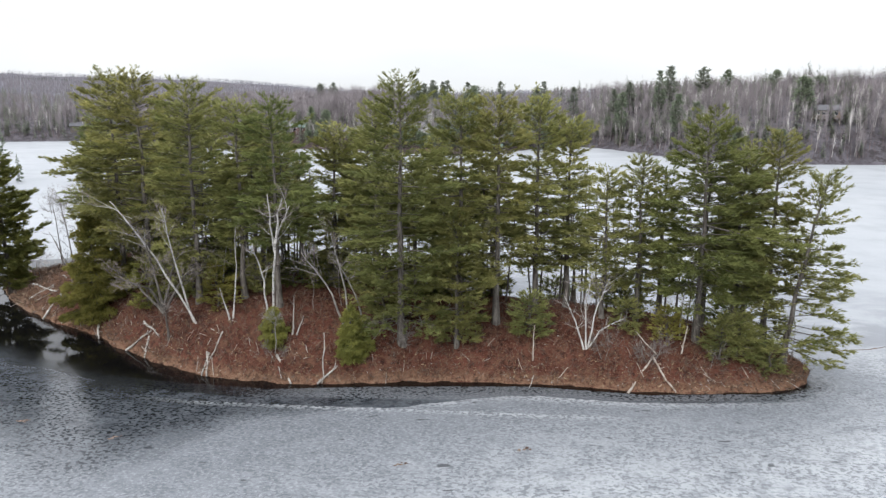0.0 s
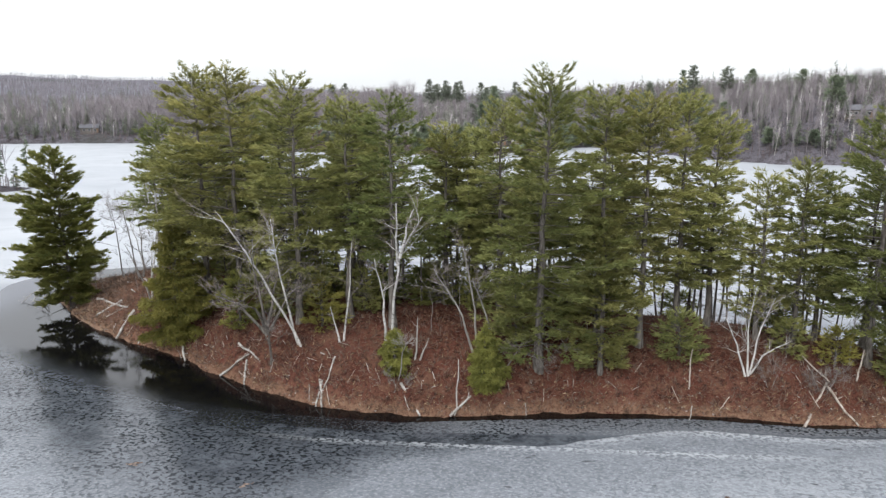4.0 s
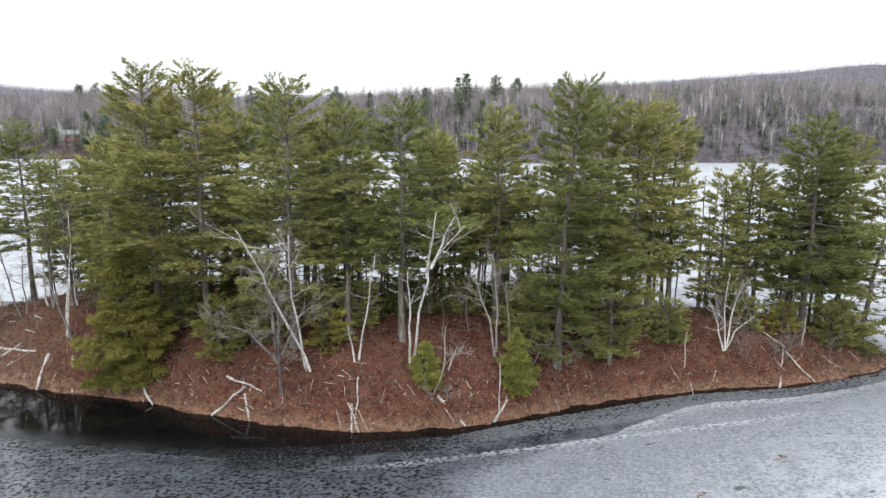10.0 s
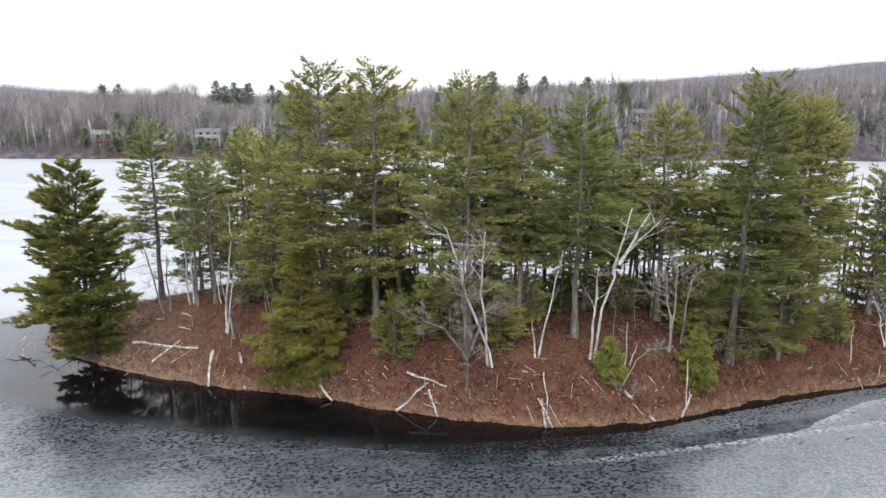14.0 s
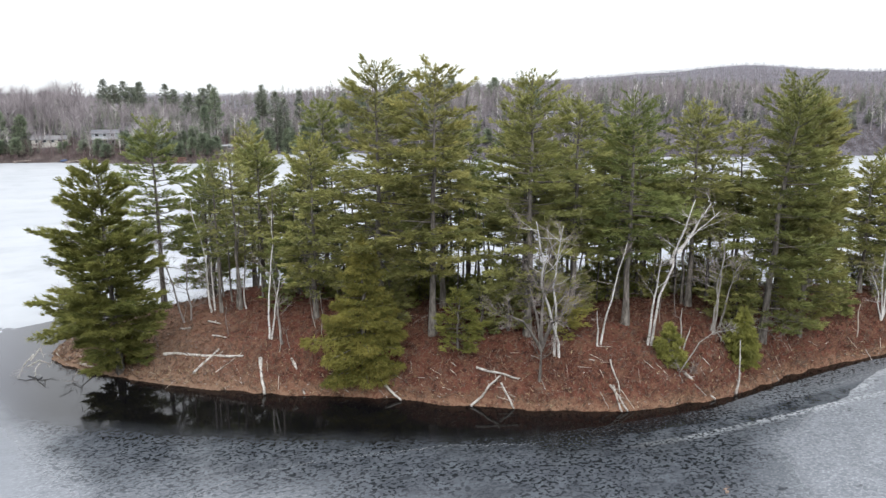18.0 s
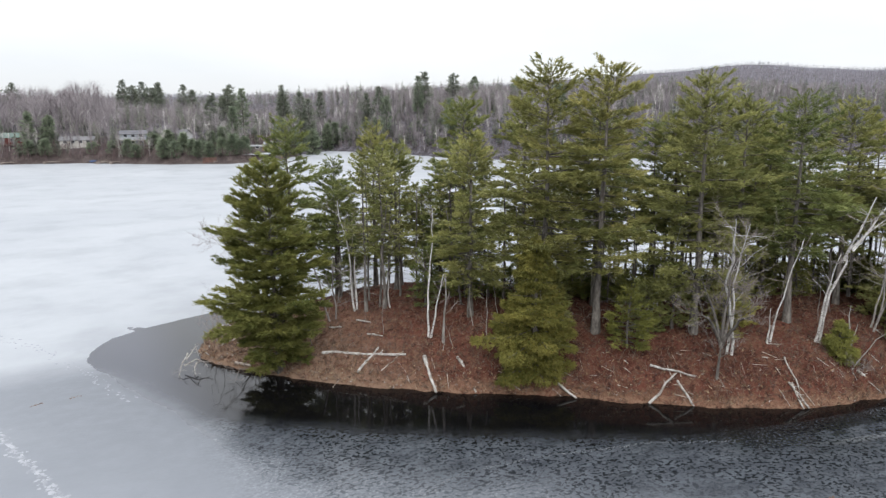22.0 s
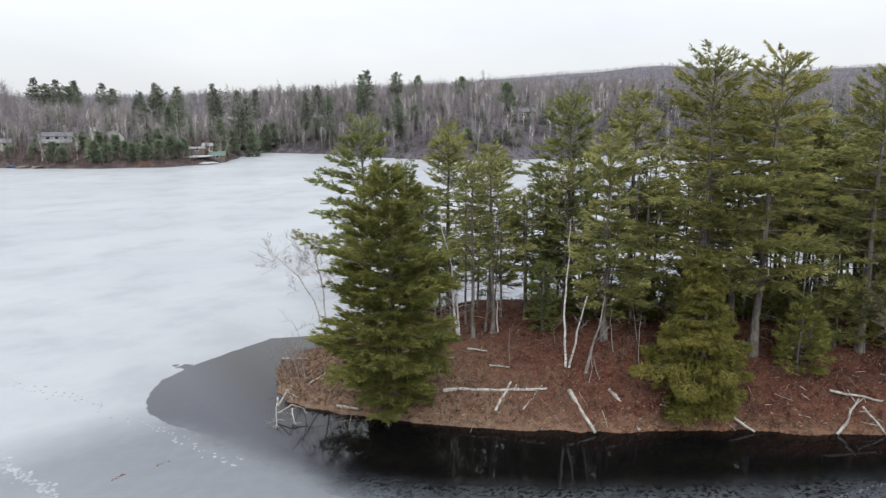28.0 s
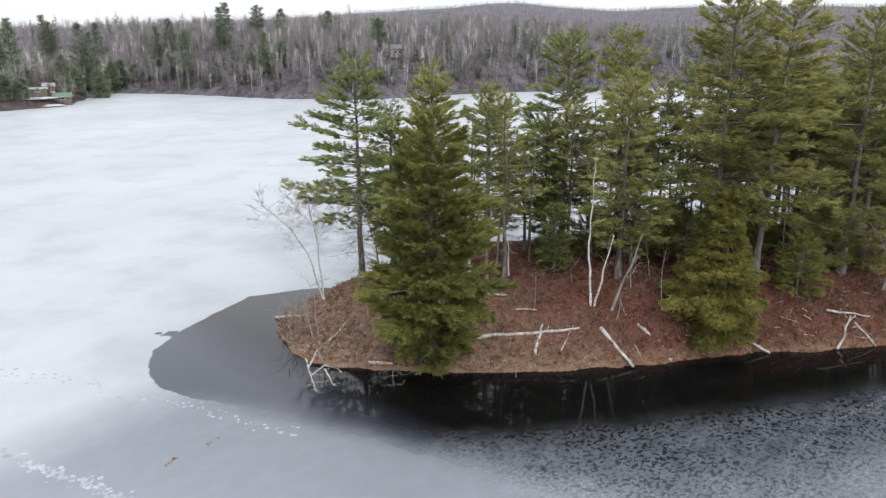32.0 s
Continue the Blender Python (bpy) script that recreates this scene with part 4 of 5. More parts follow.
bare_tree("birch", BIRCH, [[g(-19.1, 52.9), (-21.4, 51.7, 8.0), (-23.0, 50.2, 11.5), (-23.6, 49.7, 12.6)], [g(-19.3, 53.0), (-20.4, 52.1, 7.8), (-20.5, 51.1, 11.9)]], 51, 0.10, 9, group="birches", from_u=0.45)
bare_tree("birch", "two-stemmed birch with a broken stub", [[g(-16.1, 52.2), (-15.6, 51.9, 6.3), (-15.2, 51.0, 10.5)], [g(-16.3, 52.1), (-16.9, 51.8, 5.8)]], 52, 0.085, 4, group="birches", depth=1, from_u=0.6)
bare_tree("birch", "tall white birch with a forked crown leaning over the bank", [[g(-12.7, 51.0), (-12.5, 50.6, 6.5), (-12.0, 49.9, 9.4), (-11.4, 49.0, 10.9), (-10.5, 47.8, 12.5)], [(-12.1, 50.0, 9.2), (-12.2, 49.2, 11.0), (-12.1, 48.4, 13.3)], [(-12.0, 49.7, 9.9), (-11.5, 48.6, 11.8), (-11.0, 48.1, 13.0)], [g(-12.9, 51.1), (-13.2, 50.4, 6.6), (-13.6, 49.4, 9.6)]], 53, 0.105, 6, group="birches", from_u=0.5, reach=0.2)
bare_tree("dead_birch", "broken grey birch snag", [[g(-11.1, 49.9), (-10.9, 50.0, 5.6)], [g(-10.9, 49.8), (-10.2, 49.8, 4.2)]], 54, 0.08, 2, group="birches", depth=1, skin=GREY_BARK)
bare_tree("birch", "clump of slim grey birches leaning out from the wood", [[g(-7.3, 50.6), (-8.4, 49.2, 6.8), (-9.8, 47.8, 9.3)], [g(-6.9, 50.7), (-7.4, 50.0, 7.0), (-8.0, 49.3, 10.4)], [g(-5.9, 51.0), (-6.6, 49.7, 6.5), (-7.4, 48.3, 8.6)]], 55, 0.09, 8, group="birches", skin=GREY_BARK, from_u=0.5, reach=0.26)
bare_tree("birch", "low many-stemmed white birch clump", [[g(10.2, 48.3), (9.4, 48.4, 4.2), (8.6, 48.5, 6.0)], [g(10.2, 48.3), (10.3, 48.6, 5.0), (10.6, 48.8, 7.8)], [g(10.3, 48.4), (11.2, 48.5, 3.4), (13.0, 48.5, 4.4)], [g(10.2, 48.3), (11.0, 48.6, 5.2), (11.8, 48.7, 7.2)]], 56, 0.075, 7, group="birches", reach=0.3)
bare_tree("birch", "white birch with twin stems on the point", [[g(-35.2, 66.3), (-34.9, 66.8, 5.8), (-34.5, 67.0, 9.0), (-34.4, 67.0, 12.0)], [g(-35.1, 66.2), (-34.7, 65.8, 5.0), (-34.4, 65.4, 7.4)]], 57, 0.09, 5, group="birches", depth=1, from_u=0.5)
bare_tree("birch", "leaning grey-white birch trunk with a snapped top", [[g(-34.5, 65.2), (-35.0, 64.2, 5.0), (-35.6, 62.9, 8.1)]], 58, 0.11, 3, group="birches", depth=1, skin=GREY_BARK)
bare_tree("birch", "leafless birch overhanging the ice", [[g(-43.0, 83.9), (-43.4, 84.1, 5.0), (-43.7, 84.3, 7.4), (-43.9, 84.4, 9.2)], [g(-43.1, 83.95), (-44.0, 84.5, 4.6), (-44.9, 85.0, 6.4), (-45.8, 85.4, 7.4), (-46.5, 85.7, 8.2)]], 59, 0.075, 13, group="birches", reach=0.28, spread=0.9, depth=3)
bare_tree("birch", "slim birch among the pines", [[g(-37.5, 74.6), (-37.8, 75.0, 6.6), (-38.6, 75.2, 12.0)], [g(-37.3, 74.6), (-37.3, 75.0, 7.4)]], 60, 0.10, 9, group="birches")
bare_tree("birch", "short dead birch pole", [[g(-35.1, 73.1), (-35.3, 73.1, 6.0)]], 61, 0.075, 0, group="birches")
bare_tree("birch", "birch leaning through the wood", [[g(-21.6, 58.2), (-20.4, 58.0, 7.6), (-18.8, 57.8, 11.4)], [(-20.9, 58.1, 6.0), (-19.0, 57.9, 7.6)]], 62, 0.10, 7, group="birches")
bare_tree("birch", "slim birch inside the wood", [[g(-19.2, 59.4), (-18.5, 60.0, 9.9)]], 63, 0.07, 6, group="birches")
bare_tree("maple", "grey leafless tree with a wide crown of fine twigs", [[g(-21.2, 52.2), (-21.3, 51.9, 4.7)], [(-21.3, 51.9, 4.5), (-21.6, 51.4, 7.4), (-21.9, 50.9, 9.8)], [(-21.3, 51.9, 4.0), (-23.0, 51.6, 6.0), (-24.4, 51.3, 6.7)], [(-21.3, 51.9, 4.2), (-20.1, 52.5, 6.0), (-19.3, 53.0, 7.0)], [(-21.3, 51.9, 4.4), (-21.6, 50.5, 6.0), (-21.9, 49.5, 6.5)], [(-21.3, 51.9, 4.4), (-21.0, 53.2, 6.4), (-20.8, 54.2, 7.6)]], 64, 0.12, 5, skin=PINE_BARK, twig=BIRCH_TWIG, from_u=0.35, depth=3, reach=0.46, spread=0.9)
bare_tree("alder", "dark leafless shrub tree on the point", [[g(-39.6, 74.6), (-40.6, 75.2, 6.6), (-41.4, 75.6, 9.6)], [g(-39.4, 74.6), (-39.2, 75.0, 7.6)]], 65, 0.085, 13, skin=DEAD_BARK, twig=DEAD_BARK, group="alders")
bare_tree("alder", "dark leafless shrub tree on the point", [[g(-42.6, 77.6), (-43.2, 78.0, 6.2), (-43.8, 78.4, 9.0)]], 66, 0.08, 13, skin=DEAD_BARK, twig=DEAD_BARK, group="alders")
bare_tree("alder", "thin grey leafless tree among young pines", [[g(17.2, 49.0), (17.4, 49.2, 5.8), (18.6, 49.4, 8.4)]], 67, 0.06, 8, skin=GREY_BARK, group="alders")

# thin leafless saplings scattered along the slope
place = random.Random(21)
made = 0
while made < 34:
    i0 = place.randint(8, len(FRONT) - 4)
    x = FRONT[i0][0] + place.gauss(0.8, 1.2)
    y = FRONT[i0][1] + place.uniform(1.5, 8.0)
    if not inside([(x, y)], ISLAND)[0]:
        continue
    h = place.uniform(1.6, 4.8)
    z0 = ground_z(x, y)
    bare_tree("sapling", "thin leafless grey sapling on the slope", [[(x, y, z0), (x + place.gauss(0, 0.3), y + place.gauss(0, 0.2), z0 + h * 0.6), (x + place.gauss(0, 0.5), y, z0 + h)]],
              800 + made, 0.028, 4, skin=(DEAD_BARK, GREY_BARK)[made % 3 == 0], twig=DEAD_BARK, depth=1, group="saplings", reach=0.3)
    made += 1

# ---------------------------------------------------------------- fallen logs and sticks
def log(name, label, a, b, r, seed, skin=None, stubs=2, group="fallen logs", taper=0.65):
    """A fallen stem, slightly crooked, with broken branch stubs."""
    rng = np.random.default_rng(seed)
    a, b = np.array(a, float), np.array(b, float)
    root = tagged(new(name), label, "log", group)
    root.location = a
    L = np.linalg.norm(b - a)
    pts = wander(rng, np.zeros(3), b - a, 7, 0.015 * L)
    child("stem", Tubes().add(pts, np.linspace(r, r * taper, 7) * rng.uniform(0.92, 1.08, 7), 8).mesh("stem", [skin or LOG_BARK]), root)
    for _ in range(stubs):
        p0 = pts[rng.integers(1, 6)]
        d = rng.normal(0, 1, 3)
        d[2] = abs(d[2])
        d = d / np.linalg.norm(d) + (b - a) / L * 0.6
        child("branch_stub", Tubes().add([p0, p0 + d * rng.uniform(0.15, 0.45)], [r * 0.4, r * 0.2], 5).mesh("branch_stub", [skin or LOG_BARK]), root)
    return root


def on(x, y, r):
    return (x, y, max(ground_z(x, y), -0.05) + r * 0.9 + 0.03)


WHITE_LOG = "white birch log lying on the bank, bark peeling"
for i, (x0, y0, x1, y1, r, kw) in enumerate((
        (-42.0, 70.3, -37.2, 65.9, 0.13, {}), (-40.6, 66.9, -38.5, 67.8, 0.11, {}), (-36.3, 65.0, -36.7, 62.3, 0.14, {}),
        (-34.4, 63.4, -34.3, 61.0, 0.10, {}), (-39.2, 65.9, -37.2, 66.3, 0.05, dict(skin=OLD_WOOD)), (-46.4, 85.4, -45.3, 83.0, 0.09, {}), (-29.6, 58.2, -29.0, 56.9, 0.10, {}),
        (-24.3, 55.2, -22.3, 53.0, 0.09, {}), (-25.4, 54.0, -23.2, 53.9, 0.09, {}), (-23.3, 53.6, -23.2, 52.2, 0.08, {}),
        (-17.4, 49.7, -17.1, 48.3, 0.08, {}), (-17.2, 49.6, -17.5, 48.4, 0.08, {}), (-16.5, 50.8, -17.1, 49.1, 0.06, {}),
        (-12.0, 48.5, -10.7, 46.9, 0.10, {}), (-8.9, 46.8, -7.5, 47.6, 0.09, {}), (-40.3, 73.2, -39.7, 72.2, 0.08, {}),
        (-38.3, 72.5, -37.6, 71.3, 0.08, {}), (-38.5, 69.9, -37.7, 68.8, 0.07, {}), (-47.7, 77.9, -45.3, 78.9, 0.07, dict(skin=OLD_WOOD)),
        (-47.4, 74.3, -46.6, 73.0, 0.13, dict(skin=OLD_WOOD)))):
    log("birch_log", WHITE_LOG, on(x0, y0, r), on(x1, y1, r), r, 200 + i, **kw)
# leaning and propped dead stems
log("dead_branch", "grey dead branch propped on the bank", (12.6, 45.1, 0.0), (14.9, 47.5, 1.95), 0.09, 231, OLD_WOOD, 3)
log("dead_branch", "grey dead branch propped on the bank", (14.7, 47.1, 1.9), (15.9, 45.3, 0.05), 0.08, 232, OLD_WOOD, 2)
log("dead_branch", "grey dead branch propped on the bank", (15.0, 47.4, 2.0), (14.0, 49.0, 3.2), 0.06, 233, OLD_WOOD, 3)
log("dead_branch", "short broken stub standing on the slope", on(16.9, 47.7, 0.0), (17.3, 47.9, 4.0), 0.06, 234, OLD_WOOD, 3)
log("dead_branch", "thin dead stem standing at the bank", on(6.3, 47.9, 0.0), (6.5, 48.0, 4.0), 0.05, 235, OLD_WOOD, 1)
log("dead_branch", "thin dead stem standing beside a cedar", (-8.6, 46.9, 0.0), (-8.3, 47.2, 3.7), 0.05, 236, LOG_BARK, 1)
bare_tree("dead_branch", "arched bare grey branch fallen on the bank", [[g(-5.8, 48.6, 0.1), (-4.4, 49.2, 3.5), (-3.0, 48.8, 3.1), (-2.6, 48.6, 2.3)]], 237, 0.05, 9, skin=DEAD_BARK, twig=DEAD_BARK, reach=0.3)
log("dead_branch", "thin pale stem fallen down the slope", on(-6.9, 50.4, 0.05), on(-6.6, 48.4, 0.05), 0.05, 245, LOG_BARK, 2)
bare_tree("dead_branch", "arched pale branch leaning out from a cedar", [[g(-12.2, 48.8, 0.1), (-11.8, 47.6, 4.0), (-11.5, 46.8, 4.8), (-11.2, 45.6, 5.3)]], 246, 0.045, 8, skin=GREY_BARK, twig=GREY_BARK, reach=0.25, from_u=0.5)
bare_tree("dead_branch", "white dead branch hanging from the tip into the water", [[(-50.5, 76.47, 1.26), (-51.1, 75.2, 0.6), (-51.55, 74.08, 0.04)], [(-50.72, 75.91, 0.94), (-49.96, 75.95, 1.57), (-49.81, 75.64, 0.83)], [(-50.95, 75.46, 0.67), (-50.07, 75.21, 0.81), (-49.57, 74.82, 0.63), (-49.45, 74.29, 0.41)], [(-50.04, 75.2, 0.87), (-50.35, 74.45, 0.45), (-50.43, 73.93, 0.0)]], 238, 0.06, 7, skin=LOG_BARK, twig=LOG_BARK, reach=0.3, depth=1)
bare_tree("dead_branch", "dark dead branch reaching over the water", [[(-46.6, 72.9, 0.5), (-47.6, 71.9, 0.7), (-48.2, 71.2, -0.1)]], 239, 0.04, 6, skin=DEAD_BARK, twig=DEAD_BARK, reach=0.4)
bare_tree("brushwood", "tangle of bare brush on the bank", [[g(14.6, 47.0), (15.4, 47.0, 3.2)], [g(14.6, 47.0), (13.6, 47.2, 2.8)]], 240, 0.035, 22, skin=DEAD_BARK, twig=DEAD_BARK, reach=0.5)
bare_tree("brushwood", "tangle of bare brush below a cedar", [[g(-12.2, 48.6), (-12.8, 48.3, 2.4)], [g(-12.0, 48.5), (-11.2, 48.2, 2.2)]], 241, 0.03, 12, skin=DEAD_BARK, twig=DEAD_BARK, reach=0.5)
bare_tree("dead_branch", "tangle of dead grey lower boughs under a pine", [[(-3.0, 49.3, 4.6), (-4.2, 48.6, 4.2), (-5.0, 48.2, 3.2)], [(-3.0, 49.3, 4.4), (-2.6, 48.2, 4.0), (-2.5, 47.8, 3.0)], [(-3.0, 49.3, 5.0), (-1.8, 48.6, 4.6), (-1.2, 48.3, 3.8)]], 243, 0.035, 9, skin=DEAD_BARK, twig=DEAD_BARK, reach=0.5, spread=0.9)
bare_tree("brushwood", "leafless brush at the foot of young pines", [[g(11.4, 47.4), (11.9, 47.2, 3.4)], [g(11.3, 47.5), (10.6, 47.4, 3.2)], [g(18.6, 46.8), (18.9, 46.6, 2.8)]], 244, 0.025, 10, skin=DEAD_BARK, twig=DEAD_BARK, reach=0.5)
bare_tree("shrub", "leafless reddish shrub at the tip of the island", [[g(-47.6, 81.5), (-48.4, 81.8, 2.0)], [g(-47.4, 81.6), (-47.0, 82.2, 2.2)], [g(-47.5, 81.4), (-47.4, 81.0, 2.1)]], 242, 0.02, 9, skin=BIRCH_TWIG, reach=0.6)

# small sticks and peeled chips strewn over the slope
place = random.Random(9)
made = 0
while made < 120:
    k0 = place.random()
    i0 = int(k0 * (len(FRONT) - 2)) + 1
    f0 = place.random()
    x = FRONT[i0][0] * (1 - f0) + FRONT[min(i0 + 1, len(FRONT) - 1)][0] * f0 + place.gauss(0, 0.4)
    y = FRONT[i0][1] * (1 - f0) + FRONT[min(i0 + 1, len(FRONT) - 1)][1] * f0 + abs(place.gauss(0, 2.2)) + 0.2
    if not inside([(x, y)], ISLAND)[0]:
        continue
    L, a0 = place.uniform(0.3, 1.0), place.gauss(-1.3, 0.6)
    r = place.uniform(0.012, 0.034)
    log("stick", "short pale stick lying on brown needle litter", on(x, y, r), on(x + L * math.cos(a0), y + L * math.sin(a0), r), r, 300 + made, LOG_BARK if made % 2 else OLD_WOOD, 0, "sticks")
    made += 1


def strew(name, label, cat, count, seed, mat, size, up, reach, slim=0.35):
    """Litter of small leaves or blades over the island, denser near the bank."""
    rng = np.random.default_rng(seed)
    q = np.column_stack([rng.uniform(-50, 27, count * 12), rng.uniform(44, 89, count * 12)])
    d = distance(q, FRONT)
    q = q[inside(q, ISLAND) & (rng.random(len(q)) < np.exp(-d / reach))][:count]
    c = np.column_stack([q, island_height(q) + 0.01])
    d = np.tile([0, 0, up], (len(c), 1)) + rng.normal(0, 1, (len(c), 3)) * [1, 1, 0.15]
    v, f = blades(rng, c, d, size, size * slim, 0.3, 3)
    tagged(new(name, tri_mesh(name, v, f, [mat])), label, cat, kind="stuff")


strew("leaf_litter", "fallen brown leaves and needles over the slope", "litter", 16000, 71, LEAVES, 0.20, 0.15, 8.0)
strew("dry_grass", "dry straw-coloured grass along the bank", "grass", 2600, 72, GRASS, 0.30, 0.8, 1.0, 0.14)
strew("undergrowth", "low brown leafless brush over the slope", "brush", 8000, 73, BRUSH, 0.62, 1.3, 5.0, 0.045)
strew("twig_litter", "thin pale and grey twigs lying over the slope", "litter", 2600, 74, DEAD_BARK, 0.36, 0.10, 5.0, 0.05)
strew("bark_chips", "pale chips of bark and wood along the foot of the bank", "debris", 1100, 76, LOG_BARK, 0.17, 0.12, 0.9, 0.30)
strew("bank_roots", "dark roots and wet debris along the waterline", "debris", 3600, 75, BRUSH, 0.34, -0.1, 0.45, 0.16)


# ---------------------------------------------------------------- marks on the ice
def lumps_along(name, label, cat, line, width, step, size, seed, mat, gap=0.15):
    """Low broken lumps of snow or ice strung along a line on the lake."""
    rng = np.random.default_rng(seed)
    V, F, count = [], [], 0
    for a, b in zip(np.array(line[:-1], float), np.array(line[1:], float)):
        L = np.linalg.norm(b - a)
        side = np.array([-(b - a)[1], (b - a)[0]]) / L
        for s in np.arange(0, L, step):
            if rng.random() < gap:
                continue
            c = a + (b - a) * s / L + side * rng.normal(0, width / 2)
            r = size * rng.uniform(0.5, 1.3)
            ang = np.arange(7) * 2 * np.pi / 7 + rng.uniform(0, 1)
            rr = r * rng.uniform(0.6, 1.2, 7)
            ring = np.column_stack([c[0] + np.cos(ang) * rr, c[1] + np.sin(ang) * rr, np.full(7, 0.002)])
            V.append(np.vstack([ring, [c[0], c[1], 0.02 + 0.12 * r]]))
            F.append(np.array([[count + q, count + (q + 1) % 7, count + 7] for q in range(7)]))
            count += 8
    tagged(new(name, tri_mesh(name, np.concatenate(V), np.concatenate(F), [mat])), label, cat, kind="stuff")


lumps_along("ice_track", "old line of frozen snow lumps across the ice", "track", [(-65.6, 80.6), (-64.5, 76.6), (-62.8, 71.0), (-61.4, 66.3), (-59.5, 60.5), (-57.5, 54.0)], 0.42, 0.06, 0.13, 81, REFROZEN)
lumps_along("ice_track", "faint line of refrozen lumps near open water", "track", [(-64.0, 92.5), (-60.8, 87.0), (-58.4, 82.0), (-56.7, 76.4), (-54.9, 71.2)], 0.7, 0.16, 0.11, 82, REFROZEN, 0.4)
lumps_along("ice_ridge", "thin white pressure ridge winding over dark ice", "ridge", [(-43.4, 51.0), (-41.5, 51.9), (-40.0, 52.0), (-37.5, 51.8), (-35.0, 51.4), (-32.4, 50.6), (-29.5, 49.9), (-27.0, 48.6), (-24.9, 47.5)], 0.16, 0.07, 0.05, 83, SLUSH, 0.1)
lumps_along("ice_crack", "dark wet crack in the ice off the island end", "crack", [(31.6, 53.9), (32.8, 54.1), (34.2, 54.24), (36.1, 54.9), (40, 55.6)], 0.06, 0.05, 0.07, 84, BRUSH, 0.0)
for x, y in ((-19.3, 38.7), (-26.1, 41.0), (-2.3, 35.5), (-58.2, 73.8), (-60.5, 73.6), (4.6, 37.2)):
    lumps_along("debris_clump", "dark clump of leaves frozen in the ice", "debris", [(x - 0.35, y - 0.1), (x + 0.35, y + 0.15)], 0.16, 0.06, 0.09, int(90 + x * x), BRUSH, 0.1)

# ---------------------------------------------------------------- far woods and hills
def far_points(rng, count, near, deep, box_):
    """Random places on the far land, between near and deep metres behind the shore."""
    out = np.zeros((0, 2))
    while len(out) < count:
        q = np.column_stack([rng.uniform(box_[0], box_[1], count * 3), rng.uniform(box_[2], box_[3], count * 3)])
        d = distance(q, FAR_SHORE, True)
        keep = (~inside(q, FAR_SHORE)) & (d > near) & (d < deep)
        for hx, hy in HOUSES_AT:
            v = np.array([hx + 60, hy - 25.0])
            v /= np.linalg.norm(v)
            rel = q - [hx, hy]
            along, across = rel @ v, np.abs(rel @ np.array([-v[1], v[0]]))
            keep &= ~((across < 3.0) & (along > -9) & (along < 5))
        out = np.vstack([out, q[keep]])
    return out[:count]


HOUSES_AT = [(-72, 368.5), (-48.5, 357), (-27.8, 344), (-9.2, 335), (23.5, 315), (24, 328), (16, 316), (145, 272)]


def bare_wood(name, label, q, rng, tall, stems, mat, thick=0.11, wide=0.24):
    """Many leafless trees as trunks with rising, spreading thin branches, in one mesh."""
    n = len(q)
    foot = np.column_stack([q, land_height(q) - 0.3])
    H = tall * rng.uniform(0.6, 1.2, n)
    sway = rng.normal(0, 0.05, (n, 2)) * H[:, None]
    V = []
    for s in range(stems + 2):
        if s < 2:
            lo, tip = foot, foot + np.column_stack([sway, H * 0.78])
            w, turn = thick * H / 12, np.full(n, s * 1.57)
        else:
            st = rng.uniform(0.34, 0.80, n)
            lo = foot + np.column_stack([sway * st[:, None] / 0.78, H * st * 0.97])
            high = st + (1.0 - st) * rng.uniform(0.25, 1.0, n)
            round_ = np.sqrt(np.clip(1 - ((high - 0.66) / 0.345) ** 2, 0.02, 1))
            az, sp = rng.uniform(0, 6.283, n), rng.uniform(0.3, 1.0, n) * wide * round_ * H
            tip = foot + np.column_stack([sway[:, 0] * st + np.cos(az) * sp, sway[:, 1] * st + np.sin(az) * sp, H * high])
            w, turn = thick * H / 12 * rng.uniform(0.2, 0.5, n), rng.uniform(-0.9, 0.9, n)
        side = np.column_stack([np.cos(turn) * w, np.sin(turn) * w, np.zeros(n)])
        V.append(np.stack([lo - side, lo + side, tip], 1).reshape(-1, 3))
    V = np.concatenate(V)
    return tagged(new(name, tri_mesh(name, V, np.arange(len(V)).reshape(-1, 3), [mat])), label, "woodland", kind="stuff")


